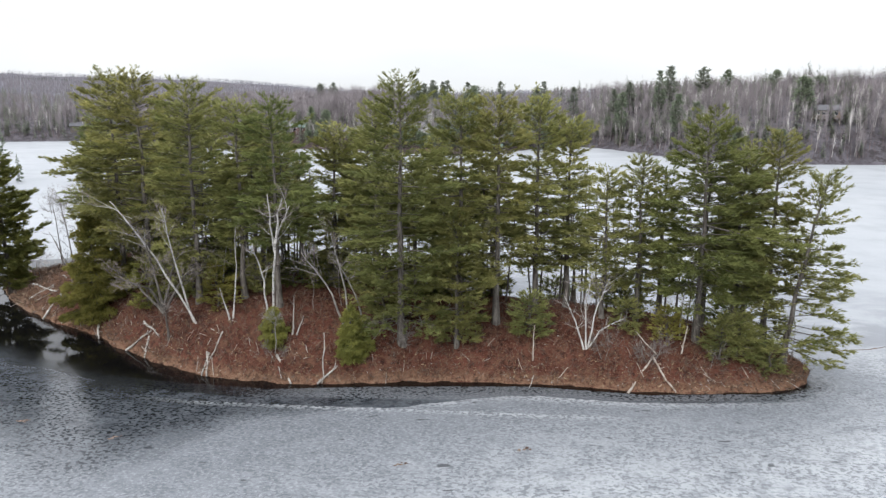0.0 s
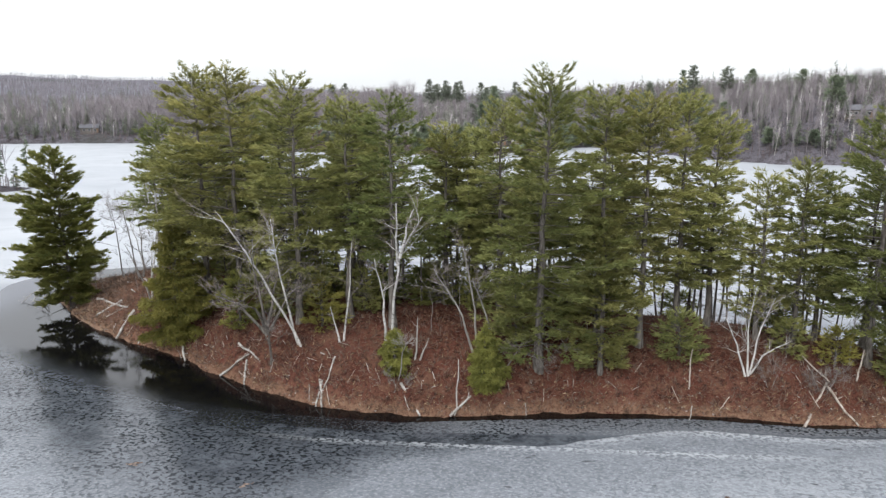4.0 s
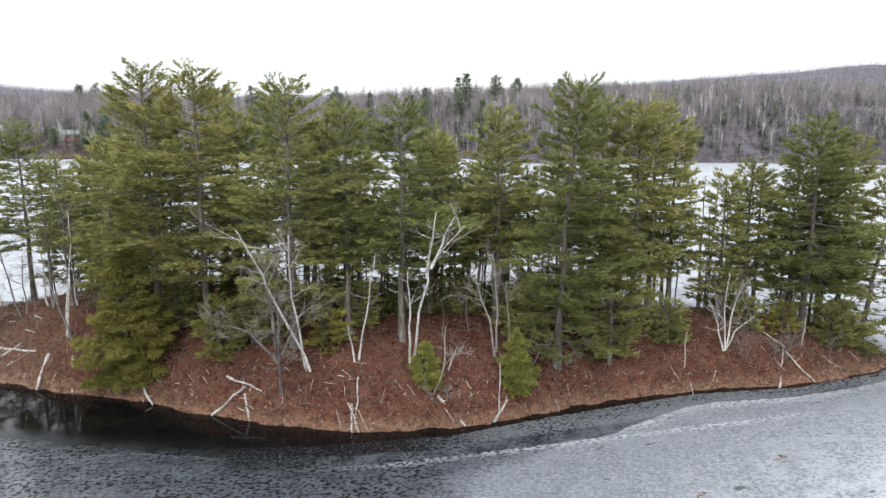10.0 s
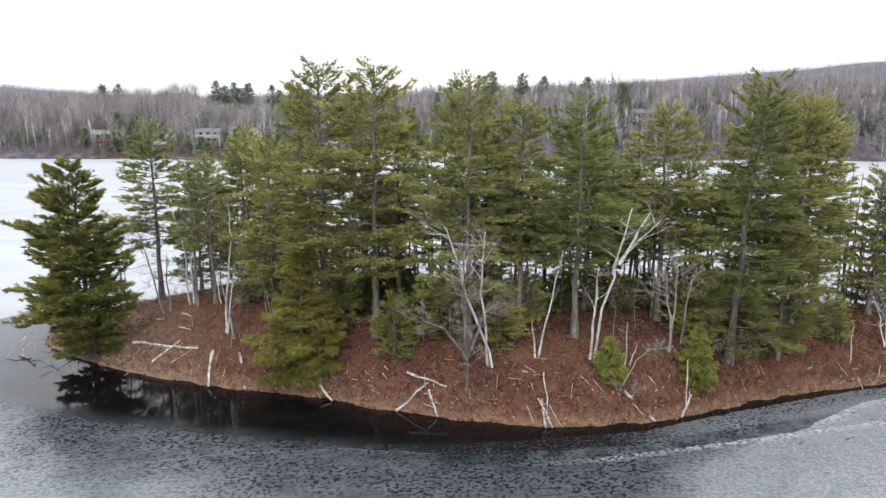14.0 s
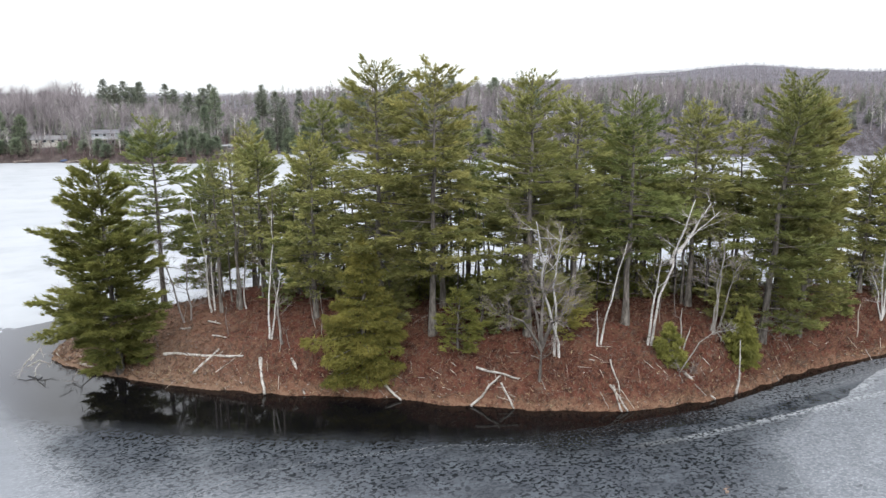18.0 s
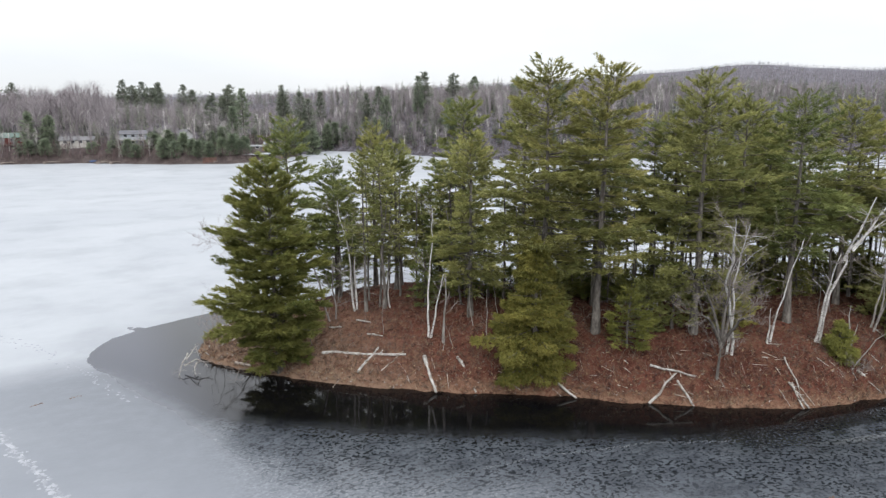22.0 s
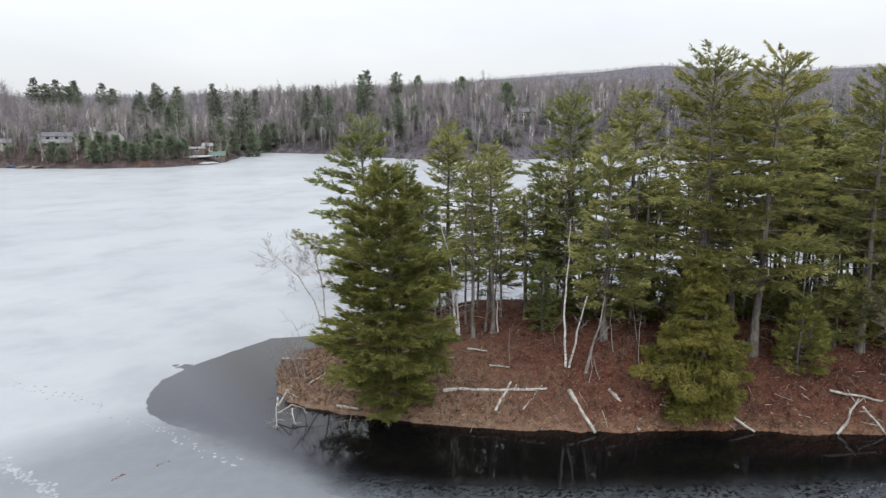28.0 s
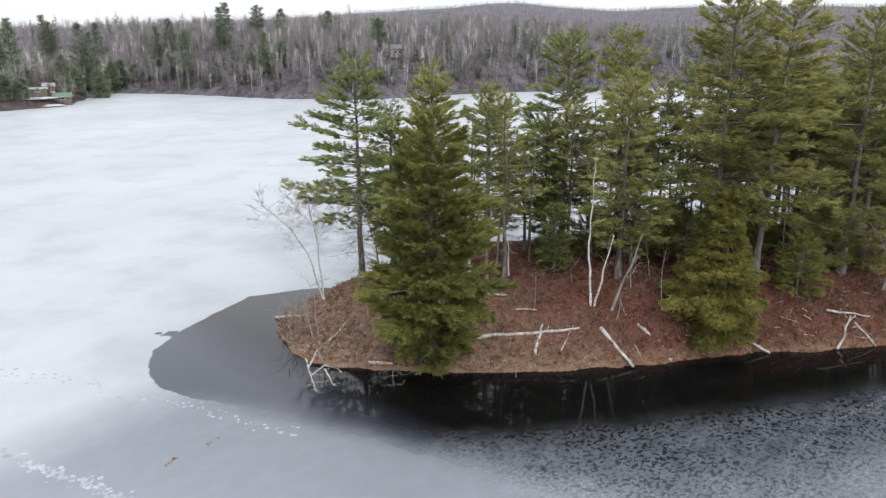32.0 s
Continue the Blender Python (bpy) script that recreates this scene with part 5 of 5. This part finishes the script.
def conifer_wood(name, label, q, rng, tall, layers, rel=0.17, leaf=None):
    """Many far conifers built of drooping ragged tiers, in one mesh."""
    n = len(q)
    z = land_height(q) - 0.3
    H = tall * rng.uniform(0.5, 1.2, n)
    C, D = [], []
    full = rng.uniform(0.45, 1.0, n)
    for k1 in range(layers):
        u = (k1 + rng.uniform(0, 1, n)) / layers
        r = H * rel * (1 - u) ** full * np.minimum(1, 0.55 + 2 * u) + 0.25
        az = rng.uniform(0, 6.283, n)
        out = np.column_stack([np.cos(az), np.sin(az), np.zeros(n)])
        C.append(np.column_stack([q, z + H * (0.08 + 0.9 * u)]) + out * (r * rng.uniform(0.1, 0.65, n))[:, None])
        D.append(out * (0.55 * r)[:, None] + np.column_stack([np.zeros((n, 2)), 0.25 * r * (u - 0.2)]))
    C, D = np.concatenate(C), np.concatenate(D)
    L = np.linalg.norm(D, axis=1)[:, None]
    d = D / L
    side = np.cross(d, [0, 0, 1.0])
    lift = np.array([0, 0, 1.0])
    m = len(C)
    V = np.concatenate([np.stack([C - d * L * 0.35 + side * L * 0.75, C - d * L * 0.35 - side * L * 0.75, C + d * L], 1),
                        np.stack([C - d * L * 0.4 + lift * L * 0.45, C - d * L * 0.2 - lift * L * 0.25, C + d * L * 0.95], 1)]).reshape(-1, 3)
    F = np.arange(len(V)).reshape(-1, 3)
    tk = [np.column_stack([q, z]) + [dx, dy, 0] for dx, dy in ((-0.14, -0.08), (0.14, -0.08), (0, 0.16))]
    top = np.column_stack([q, z + H])
    T = np.concatenate([np.stack([tk[a], tk[(a + 1) % 3], top], 1) for a in range(3)]).reshape(-1, 3)
    F2 = np.arange(len(T)).reshape(-1, 3) + len(V)
    idx = np.concatenate([np.zeros(len(F), int), np.ones(len(F2), int)])
    return tagged(new(name, tri_mesh(name, np.concatenate([V, T]), np.concatenate([F, F2]), [leaf or HAZED_GREEN, PINE_BARK], idx)), label, "woodland", kind="stuff")


rng = np.random.default_rng(77)
NEARBOX = (-330, 330, 150, 560)
bare_wood("bare_woodland", "grey-brown leafless trees on the far shore", far_points(rng, 4200, 3, 110, NEARBOX), rng, 12.0, 32, FAR_BARE, 0.10, 0.34)
bare_wood("pale_woodland", "pale leafless birches on the far shore", far_points(rng, 420, 4, 90, NEARBOX), rng, 11.5, 20, FAR_PALE, 0.12, 0.34)
bare_wood("tall_bare_woodland", "spreading leafless trees behind the far cottages", far_points(rng, 800, 14, 170, (-240, -30, 330, 540)), rng, 17.5, 40, FAR_BARE, 0.15, 0.42)
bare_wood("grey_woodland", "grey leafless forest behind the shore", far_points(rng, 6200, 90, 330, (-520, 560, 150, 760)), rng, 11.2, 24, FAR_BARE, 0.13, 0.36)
bare_wood("shore_brush", "tangled leafless brush below the far cottages", far_points(rng, 1700, 0.4, 16, (-95, 45, 295, 385)), rng, 4.6, 14, BRUSH_RED, 0.15)
bare_wood("slope_woodland", "leafless trees crowding the steep far bank", far_points(rng, 1500, 1, 55, (62, 235, 195, 430)), rng, 10.5, 30, FAR_BARE, 0.12)
bare_wood("slope_birches", "pale leafless birches on the steep far bank", far_points(rng, 150, 1, 40, (62, 235, 195, 430)), rng, 11, 22, FAR_PALE, 0.12)
conifer_wood("slope_conifers", "small dark conifers on the steep far bank", far_points(rng, 150, 1, 45, (70, 235, 195, 420)), rng, 8.5, 46, 0.2)
bare_wood("brush", "reddish-brown brush along the far waterline", far_points(rng, 5000, 0.4, 12, NEARBOX), rng, 3.2, 10, BRUSH_RED, 0.20)
conifer_wood("conifer_wood", "dark conifers scattered along the far shore", far_points(rng, 1150, 3, 95, NEARBOX), rng, 11, 50, 0.21)
conifer_wood("small_conifers", "small dark conifers close to the far waterline", far_points(rng, 420, 2, 24, NEARBOX), rng, 7.5, 44, 0.26)
conifer_wood("tall_conifers", "dark conifers deep in the far forest", far_points(rng, 1000, 70, 330, (-520, 560, 150, 760)), rng, 13.5, 30, 0.19)
conifer_wood("spruces", "spruces on a low wooded point", np.column_stack([rng.uniform(-190, -112, 46), rng.uniform(176, 192, 46)]), rng, 14.5, 60, 0.15, SHOREGREEN)
# hills
hq = []
while len(hq) < 15000:
    az, rr = rng.uniform(-48, 80), rng.uniform(560, 1650)
    hq.append((-40 + rr * math.sin(radians(az)), 30 + rr * math.cos(radians(az))))
hq = np.array(hq)
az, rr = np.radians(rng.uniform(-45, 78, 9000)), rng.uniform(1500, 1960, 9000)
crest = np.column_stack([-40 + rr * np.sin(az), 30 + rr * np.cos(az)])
bare_wood("hill_forest", "leafless forest over the hills, distance haze mixed into its grey colour", np.vstack([hq[:14600], crest]), rng, 9.0, 6, HAZED_HILL, 0.46, 0.5)
conifer_wood("hill_conifers", "dark conifers dotted over the hills", hq[14600:], rng, 9, 20, 0.28)

# single tall pines that stand out above the far ridge: direction and height as seen over the lake
for i, (x, y, top, rad) in enumerate(((101, 338, 36.5, 3.6), (108, 344, 39.0, 4.4), (122, 340, 38.0, 3.6), (131, 334, 36.5, 3.4), (146, 318, 35.5, 3.6), (153, 296, 32, 3.4),
                                      (60, 430, 35, 4), (36, 455, 36, 4.4), (-84, 498, 36.2, 4.4), (-75, 496, 36.8, 5.0), (-18, 494, 39, 4.2), (-13, 491, 36, 4.6), (-7, 498, 38.3, 5.2),
                                      (3, 502, 38.4, 5.6), (-6, 465, 33.6, 5), (17, 497, 37, 5), (20, 486, 33.5, 4.4), (14, 393, 28.8, 3.8), (17, 382, 27.6, 3.6), (5, 345, 21.5, 3.6),
                                      (52, 400, 31, 4.4), (72, 398, 31, 3.6), (88, 372, 29, 3.2), (84, 338, 27, 3.4), (137, 272, 30, 3.6), (98, 300, 25, 3.4), (31, 332, 17, 2.8),
                                      (14, 330, 29.1, 4.2), (46, 352, 29, 4.4), (50, 352, 25.7, 3.8), (97, 376, 32.5, 4.4), (135, 272, 31.1, 3.6), (17, 372, 30.6, 4.6), (0, 480, 36.5, 4.2))):
    z0 = float(land_height([(x, y)])[0])
    conifer("white_pine", "tall dark pine standing above the far woods", (x, y, z0), (x, y, top), rad * 0.95, 500 + i, low=(0.30, 0.18, 0.40)[i % 3], shape="full", belly=(1.3, 1.8, 2.4)[i % 3], leaf=SHOREGREEN if y < 340 else HAZED_GREEN, dens=0.9, group="ridge pines", stubs=0, gaps=0.14, needle=3.5, layer=1.25)
# bushy conifers round the cottages and docks
for i, (x, y, top, rad) in enumerate(((-58.4, 359.3, 18.6, 3.4), (-66.4, 351.7, 8.7, 2.2), (-64.1, 353, 8.6, 2.0), (-43.9, 344.4, 7.2, 2.6), (-31.8, 329.7, 9.0, 2.4), (-29.3, 326.3, 7.0, 2.2), (-21.9, 330.3, 11, 3.2),
                                      (-19.2, 323.4, 10.4, 3.0), (-10, 313.8, 9.0, 2.6), (-5.9, 313, 8.0, 2.4), (57.5, 369.5, 12, 4.4), (51.9, 363.4, 9.5, 3.4), (77.9, 398.8, 15, 3.6), (78.1, 407.5, 14, 3.6), (81.1, 393.8, 13, 3.2),
                                      (87.1, 356, 15.4, 4.2), (83.6, 361.7, 14.5, 4), (6.1, 311.3, 10.4, 2.2), (9.8, 311, 9.6, 2.2),
                                      (66, 372, 13.8, 3.2), (71, 374, 14.2, 3.4), (77, 374, 12.3, 3.2), (80, 372, 9.7, 2.4), (84, 368, 12.2, 3.0), (90, 366, 16.1, 3.6), (93, 362, 12.1, 3.0), (98, 334, 12.4, 3.0), (102, 316, 12.5, 3.0),
                                      (102, 302, 17.3, 3.0), (105, 297, 21.9, 3.2), (48.5, 344, 11.5, 3.6), (8, 322, 21.8, 2.6), (-66, 360, 20, 2.6), (110, 266, 12, 3.0), (122, 258, 11, 2.8), (30, 327, 9.5, 2.6), (40, 346, 12, 3.0), (-2, 318, 12, 3.0), (-15, 326, 11, 3.0), (-20, 317.5, 9.5, 2.4), (-16.4, 315, 8.2, 2.2), (-12.6, 317, 11.5, 2.6), (-8.4, 311.6, 8.5, 2.2), (-4.6, 309.6, 7.8, 2.0), (0.4, 309, 9.4, 2.2), (4.2, 308.6, 11.0, 2.4), (7.4, 309.4, 8.6, 2.2), (-17.8, 322, 12.6, 2.8), (1.8, 314, 13.5, 2.6), (-60.5, 349, 9.4, 2.4), (-79, 360, 13, 3.2), (-37, 338, 8.4, 2.2))):
    z0 = float(land_height([(x, y)])[0])
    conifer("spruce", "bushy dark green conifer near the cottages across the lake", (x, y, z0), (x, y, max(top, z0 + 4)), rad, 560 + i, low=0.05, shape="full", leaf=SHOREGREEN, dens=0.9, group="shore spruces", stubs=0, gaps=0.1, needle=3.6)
# pale leaning birches that stand out on the far bank
place = random.Random(9)
for i, (x, y, top) in enumerate(((-67.4, 354, 16.8), (-66.1, 354.6, 16.1), (-47.9, 374.2, 24.6), (-46.9, 369.8, 20.6), (-52, 351.3, 13.7), (-43.6, 352.4, 17), (-41.5, 350.5, 15.8), (-35, 332.8, 12.2), (-34, 331.9, 10.8),
                                 (-14.5, 336.8, 21.8), (-8.9, 334.4, 21), (-6.4, 335.5, 24.1), (-3.8, 316.3, 17.2), (3.1, 308.9, 15.7), (4.8, 310.2, 14.2), (-23.1, 359.8, 22), (26.4, 319.1, 9.7), (32, 330, 10.4), (27.5, 321, 10.5),
                                 (9.6, 319.4, 15.8), (11.2, 319.8, 15))):
    z0 = float(land_height([(x, y)])[0])
    lean = place.gauss(0, 0.18) * (top - z0)
    bare_tree("birch", "pale leafless birch on the far bank", [[(x, y, z0), (x + lean * 0.4, y, z0 + (top - z0) * 0.5), (x + lean, y, top)], [(x, y, z0), (x - lean * 0.5, y, z0 + (top - z0) * 0.45), (x - lean * 0.9, y, z0 + (top - z0) * 0.9)]],
              580 + i, 0.17, 8, skin=GREY_BARK, twig=GREY_BARK, depth=1, group="far birches", reach=0.28, from_u=0.4)


# ---------------------------------------------------------------- houses on the far shore
def house(name, label, x, y, w, d, h, rise, turn, wall, roof, windows=3, floors=1, z=None, deck=False, balcony=False):
    """A small house: walls, gable roof with eaves, door, windows, and perhaps a deck towards the lake."""
    root = tagged(new(name), label, "house")
    z0 = float(land_height([(x, y)])[0]) if z is None else z
    root.matrix_world = pose(x, y, z0, 0, 0, turn)
    bm = bmesh.new()
    box(bm, -w / 2, w / 2, -d / 2, d / 2, -2.5, h)
    vs = [bm.verts.new(c) for c in ((-w / 2, -d / 2, h), (-w / 2, d / 2, h), (-w / 2, 0, h + rise), (w / 2, -d / 2, h), (w / 2, d / 2, h), (w / 2, 0, h + rise))]
    for q in ((0, 1, 2), (3, 5, 4), (0, 2, 5, 3), (1, 4, 5, 2)):
        bm.faces.new([vs[k1] for k1 in q])
    part("wall", bm, wall, root)
    e = 0.45
    for s in (-1, 1):
        bm = bmesh.new()
        low_y, low_z = s * (d / 2 + e), h - rise * e / (d / 2)
        prof = [(0, h + rise + 0.02), (low_y, low_z + 0.02), (low_y, low_z + 0.2), (0, h + rise + 0.24)]
        a = [bm.verts.new((-w / 2 - e, yy, zz)) for yy, zz in prof]
        b = [bm.verts.new((w / 2 + e, yy, zz)) for yy, zz in prof]
        for q in range(4):
            bm.faces.new((a[q], a[(q + 1) % 4], b[(q + 1) % 4], b[q]))
        bm.faces.new(a[::-1]), bm.faces.new(b)
        part("roof", bm, roof, root)
    for fl in range(floors):
        zz = 0.9 + fl * 2.6
        for k1 in range(windows):
            cx = -w / 2 + (k1 + 0.7) * w / (windows + 0.4)
            bm = bmesh.new()
            box(bm, cx - 0.75, cx + 0.75, -d / 2 - 0.06, -d / 2 + 0.02, zz, zz + 1.25)
            frame_ob = part("window", bm, WALL_WHITE, root)
            bm = bmesh.new()
            box(bm, cx - 0.62, cx + 0.62, -d / 2 - 0.09, -d / 2 - 0.05, zz + 0.12, zz + 1.13)
            part("pane", bm, GLASS, frame_ob)
    bm = bmesh.new()
    box(bm, w / 2 - 1.0, w / 2 - 0.1, -d / 2 - 0.07, -d / 2 + 0.02, 0, 2.05)
    part("door", bm, WALL_BROWN, root)
    if deck:
        bm = bmesh.new()
        box(bm, -w / 2, w / 2, -d / 2 - 2.6, -d / 2 - 0.1, -0.35, -0.1)
        part("deck", bm, DECK_WOOD, root)
        for k1 in range(4):
            bm = bmesh.new()
            cx = -w / 2 + 0.1 + k1 * (w - 0.2) / 3
            box(bm, cx - 0.08, cx + 0.08, -d / 2 - 2.55, -d / 2 - 2.4, -3.0, 0.9)
            part("post", bm, DECK_WOOD, root)
        bm = bmesh.new()
        box(bm, -w / 2, w / 2, -d / 2 - 2.56, -d / 2 - 2.48, 0.8, 0.9)
        part("railing", bm, DECK_WOOD, root)
    if balcony:
        bm = bmesh.new()
        box(bm, -w / 2, w / 2, -d / 2 - 1.8, -d / 2 - 0.1, 2.2, 2.38)
        floor_ = part("balcony", bm, DECK_WOOD, root)
        for zz in (2.6, 3.3):
            bm = bmesh.new()
            box(bm, -w / 2, w / 2, -d / 2 - 1.8, -d / 2 - 1.7, zz, zz + 0.12)
            part("railing", bm, WALL_WHITE, floor_, "white painted rail")
        for k1 in range(26):
            bm = bmesh.new()
            cx = -w / 2 + 0.06 + k1 * (w - 0.12) / 25
            box(bm, cx - 0.06, cx + 0.06, -d / 2 - 1.79, -d / 2 - 1.71, 2.38, 3.3)
            part("baluster", bm, WALL_WHITE, floor_, "white painted baluster")
    return root


house("house", "red cottage with a green metal roof across the lake", -72, 368.5, 12, 7, 2.6, 1.6, -4, WALL_RED, ROOF_GREEN, deck=True)
house("house", "low cream bungalow with a grey roof across the lake", -48.5, 357, 12.5, 8, 2.1, 1.35, -8, WALL_CREAM, ROOF_GREY, 4)
house("house", "two-storey grey-blue house with a balcony across the lake", -27.8, 344, 10, 8, 4.7, 1.3, -12, WALL_GREY, ROOF_DARK, 3, 2, deck=True, balcony=True)
house("house", "small white gabled cottage among trees", -9.2, 335, 4, 5, 2.8, 2.2, -60, WALL_WHITE, ROOF_GREY, 2)
house("shed", "small green boathouse at the waterline", 23.5, 315, 5.5, 4, 1.9, 1.2, -20, WALL_DULL, ROOF_GREEN, 1)
house("shed", "low open shelter with a pale flat roof by the far shore", 16, 316, 5.6, 3.4, 1.7, 0.4, -15, WALL_DULL, ROOF_WHITE, 1)
house("shed", "small pale shed on the slope", 24, 328, 3.6, 3.4, 1.9, 0.9, -20, WALL_CREAM, ROOF_WHITE, 1)
house("house", "white cottage at the head of the bay", 79, 383, 6, 5, 2.4, 1.6, -30, WALL_WHITE, ROOF_GREY, 2)
house("house", "cabin with wide windows above the wooded shore", 145, 272, 9, 7, 2.8, 1.6, -25, WALL_DULL, ROOF_DARK, 4, deck=True)
house("house", "dull grey cabin half hidden on the distant shore", -226, 446, 10, 7, 2.8, 1.8, 20, WALL_DULL, ROOF_DARK, 3)
# snow left on the shore, docks and covered boats
for x, y, sx, sy in ((14, 311, 7, 2.5), (17, 307.6, 5, 1.6)):
    bm = bmesh.new()
    bmesh.ops.create_icosphere(bm, subdivisions=3, radius=1)
    for v in bm.verts:
        v.co.z = max(v.co.z, -0.3) * (0.5 + 0.2 * noise.noise(v.co * 2))
        v.co.x *= 1 + 0.3 * noise.noise(v.co * 1.5 + Vector((x, 0, 0)))
    me = bpy.data.meshes.new("snow_patch")
    bm.to_mesh(me)
    bm.free()
    me.materials.append(SNOW)
    ob = tagged(new("snow_patch", me), "leftover patch of old snow on the far shore", "snow")
    ob.matrix_world = pose(x, y, float(land_height([(x, y)])[0])) @ Matrix.Diagonal((sx, sy, 1, 1))
for x, y, turn in ((0.5, 306.6, 8), (-40, 331.6, 40), (-35.2, 328.2, 30), (-72, 347.4, 14), (-57.5, 342.6, 20)):
    root = tagged(new("dock"), "weathered wooden dock pulled up on the far shore", "dock")
    root.matrix_world = pose(x, y, 0.75, 0, 0, turn)
    for k1 in range(6):
        bm = bmesh.new()
        box(bm, -4.5 + 1.5 * k1, -3.04 + 1.5 * k1, -0.8, 0.8, 0, 0.12)
        part("plank", bm, DECK_WOOD, root)
    for k1 in (-4.2, 0, 4.2):
        bm = bmesh.new()
        box(bm, k1 - 0.1, k1 + 0.1, -0.75, 0.75, -1.2, 0)
        part("trestle", bm, DECK_WOOD, root)
root = tagged(new("boat_rack"), "faded red timber boat rack on the far waterline", "rack")
root.matrix_world = pose(-5.2, 306.6, float(land_height([(-5.2, 306.6)])[0]), 0, 0, 12)
for k1 in range(4):
    for yy in (-0.7, 0.7):
        bm = bmesh.new()
        box(bm, -2.1 + 1.4 * k1 - 0.1, -2.1 + 1.4 * k1 + 0.1, yy - 0.1, yy + 0.1, -0.6, 2.0)
        part("post", bm, RED_PAINT, root)
for zz in (0.5, 1.2, 1.9):
    for yy in (-0.83, 0.83):
        bm = bmesh.new()
        box(bm, -2.4, 2.4, yy - 0.03, yy + 0.03, zz - 0.12, zz + 0.12)
        part("rail", bm, RED_PAINT, root)
root = tagged(new("covered_boat"), "boat under a blue tarpaulin on the far shore", "boat")
root.matrix_world = pose(-44, 336.5, float(land_height([(-44, 336.5)])[0]) + 0.1, 0, 0, 15)
bm = bmesh.new()
bmesh.ops.create_uvsphere(bm, u_segments=14, v_segments=8, radius=1)
for v in bm.verts:
    v.co = Vector((v.co.x * 1.8, v.co.y * 0.8, max(v.co.z, -0.4) * 0.6 + 0.25))
part("tarpaulin", bm, BLUE_TARP, root)
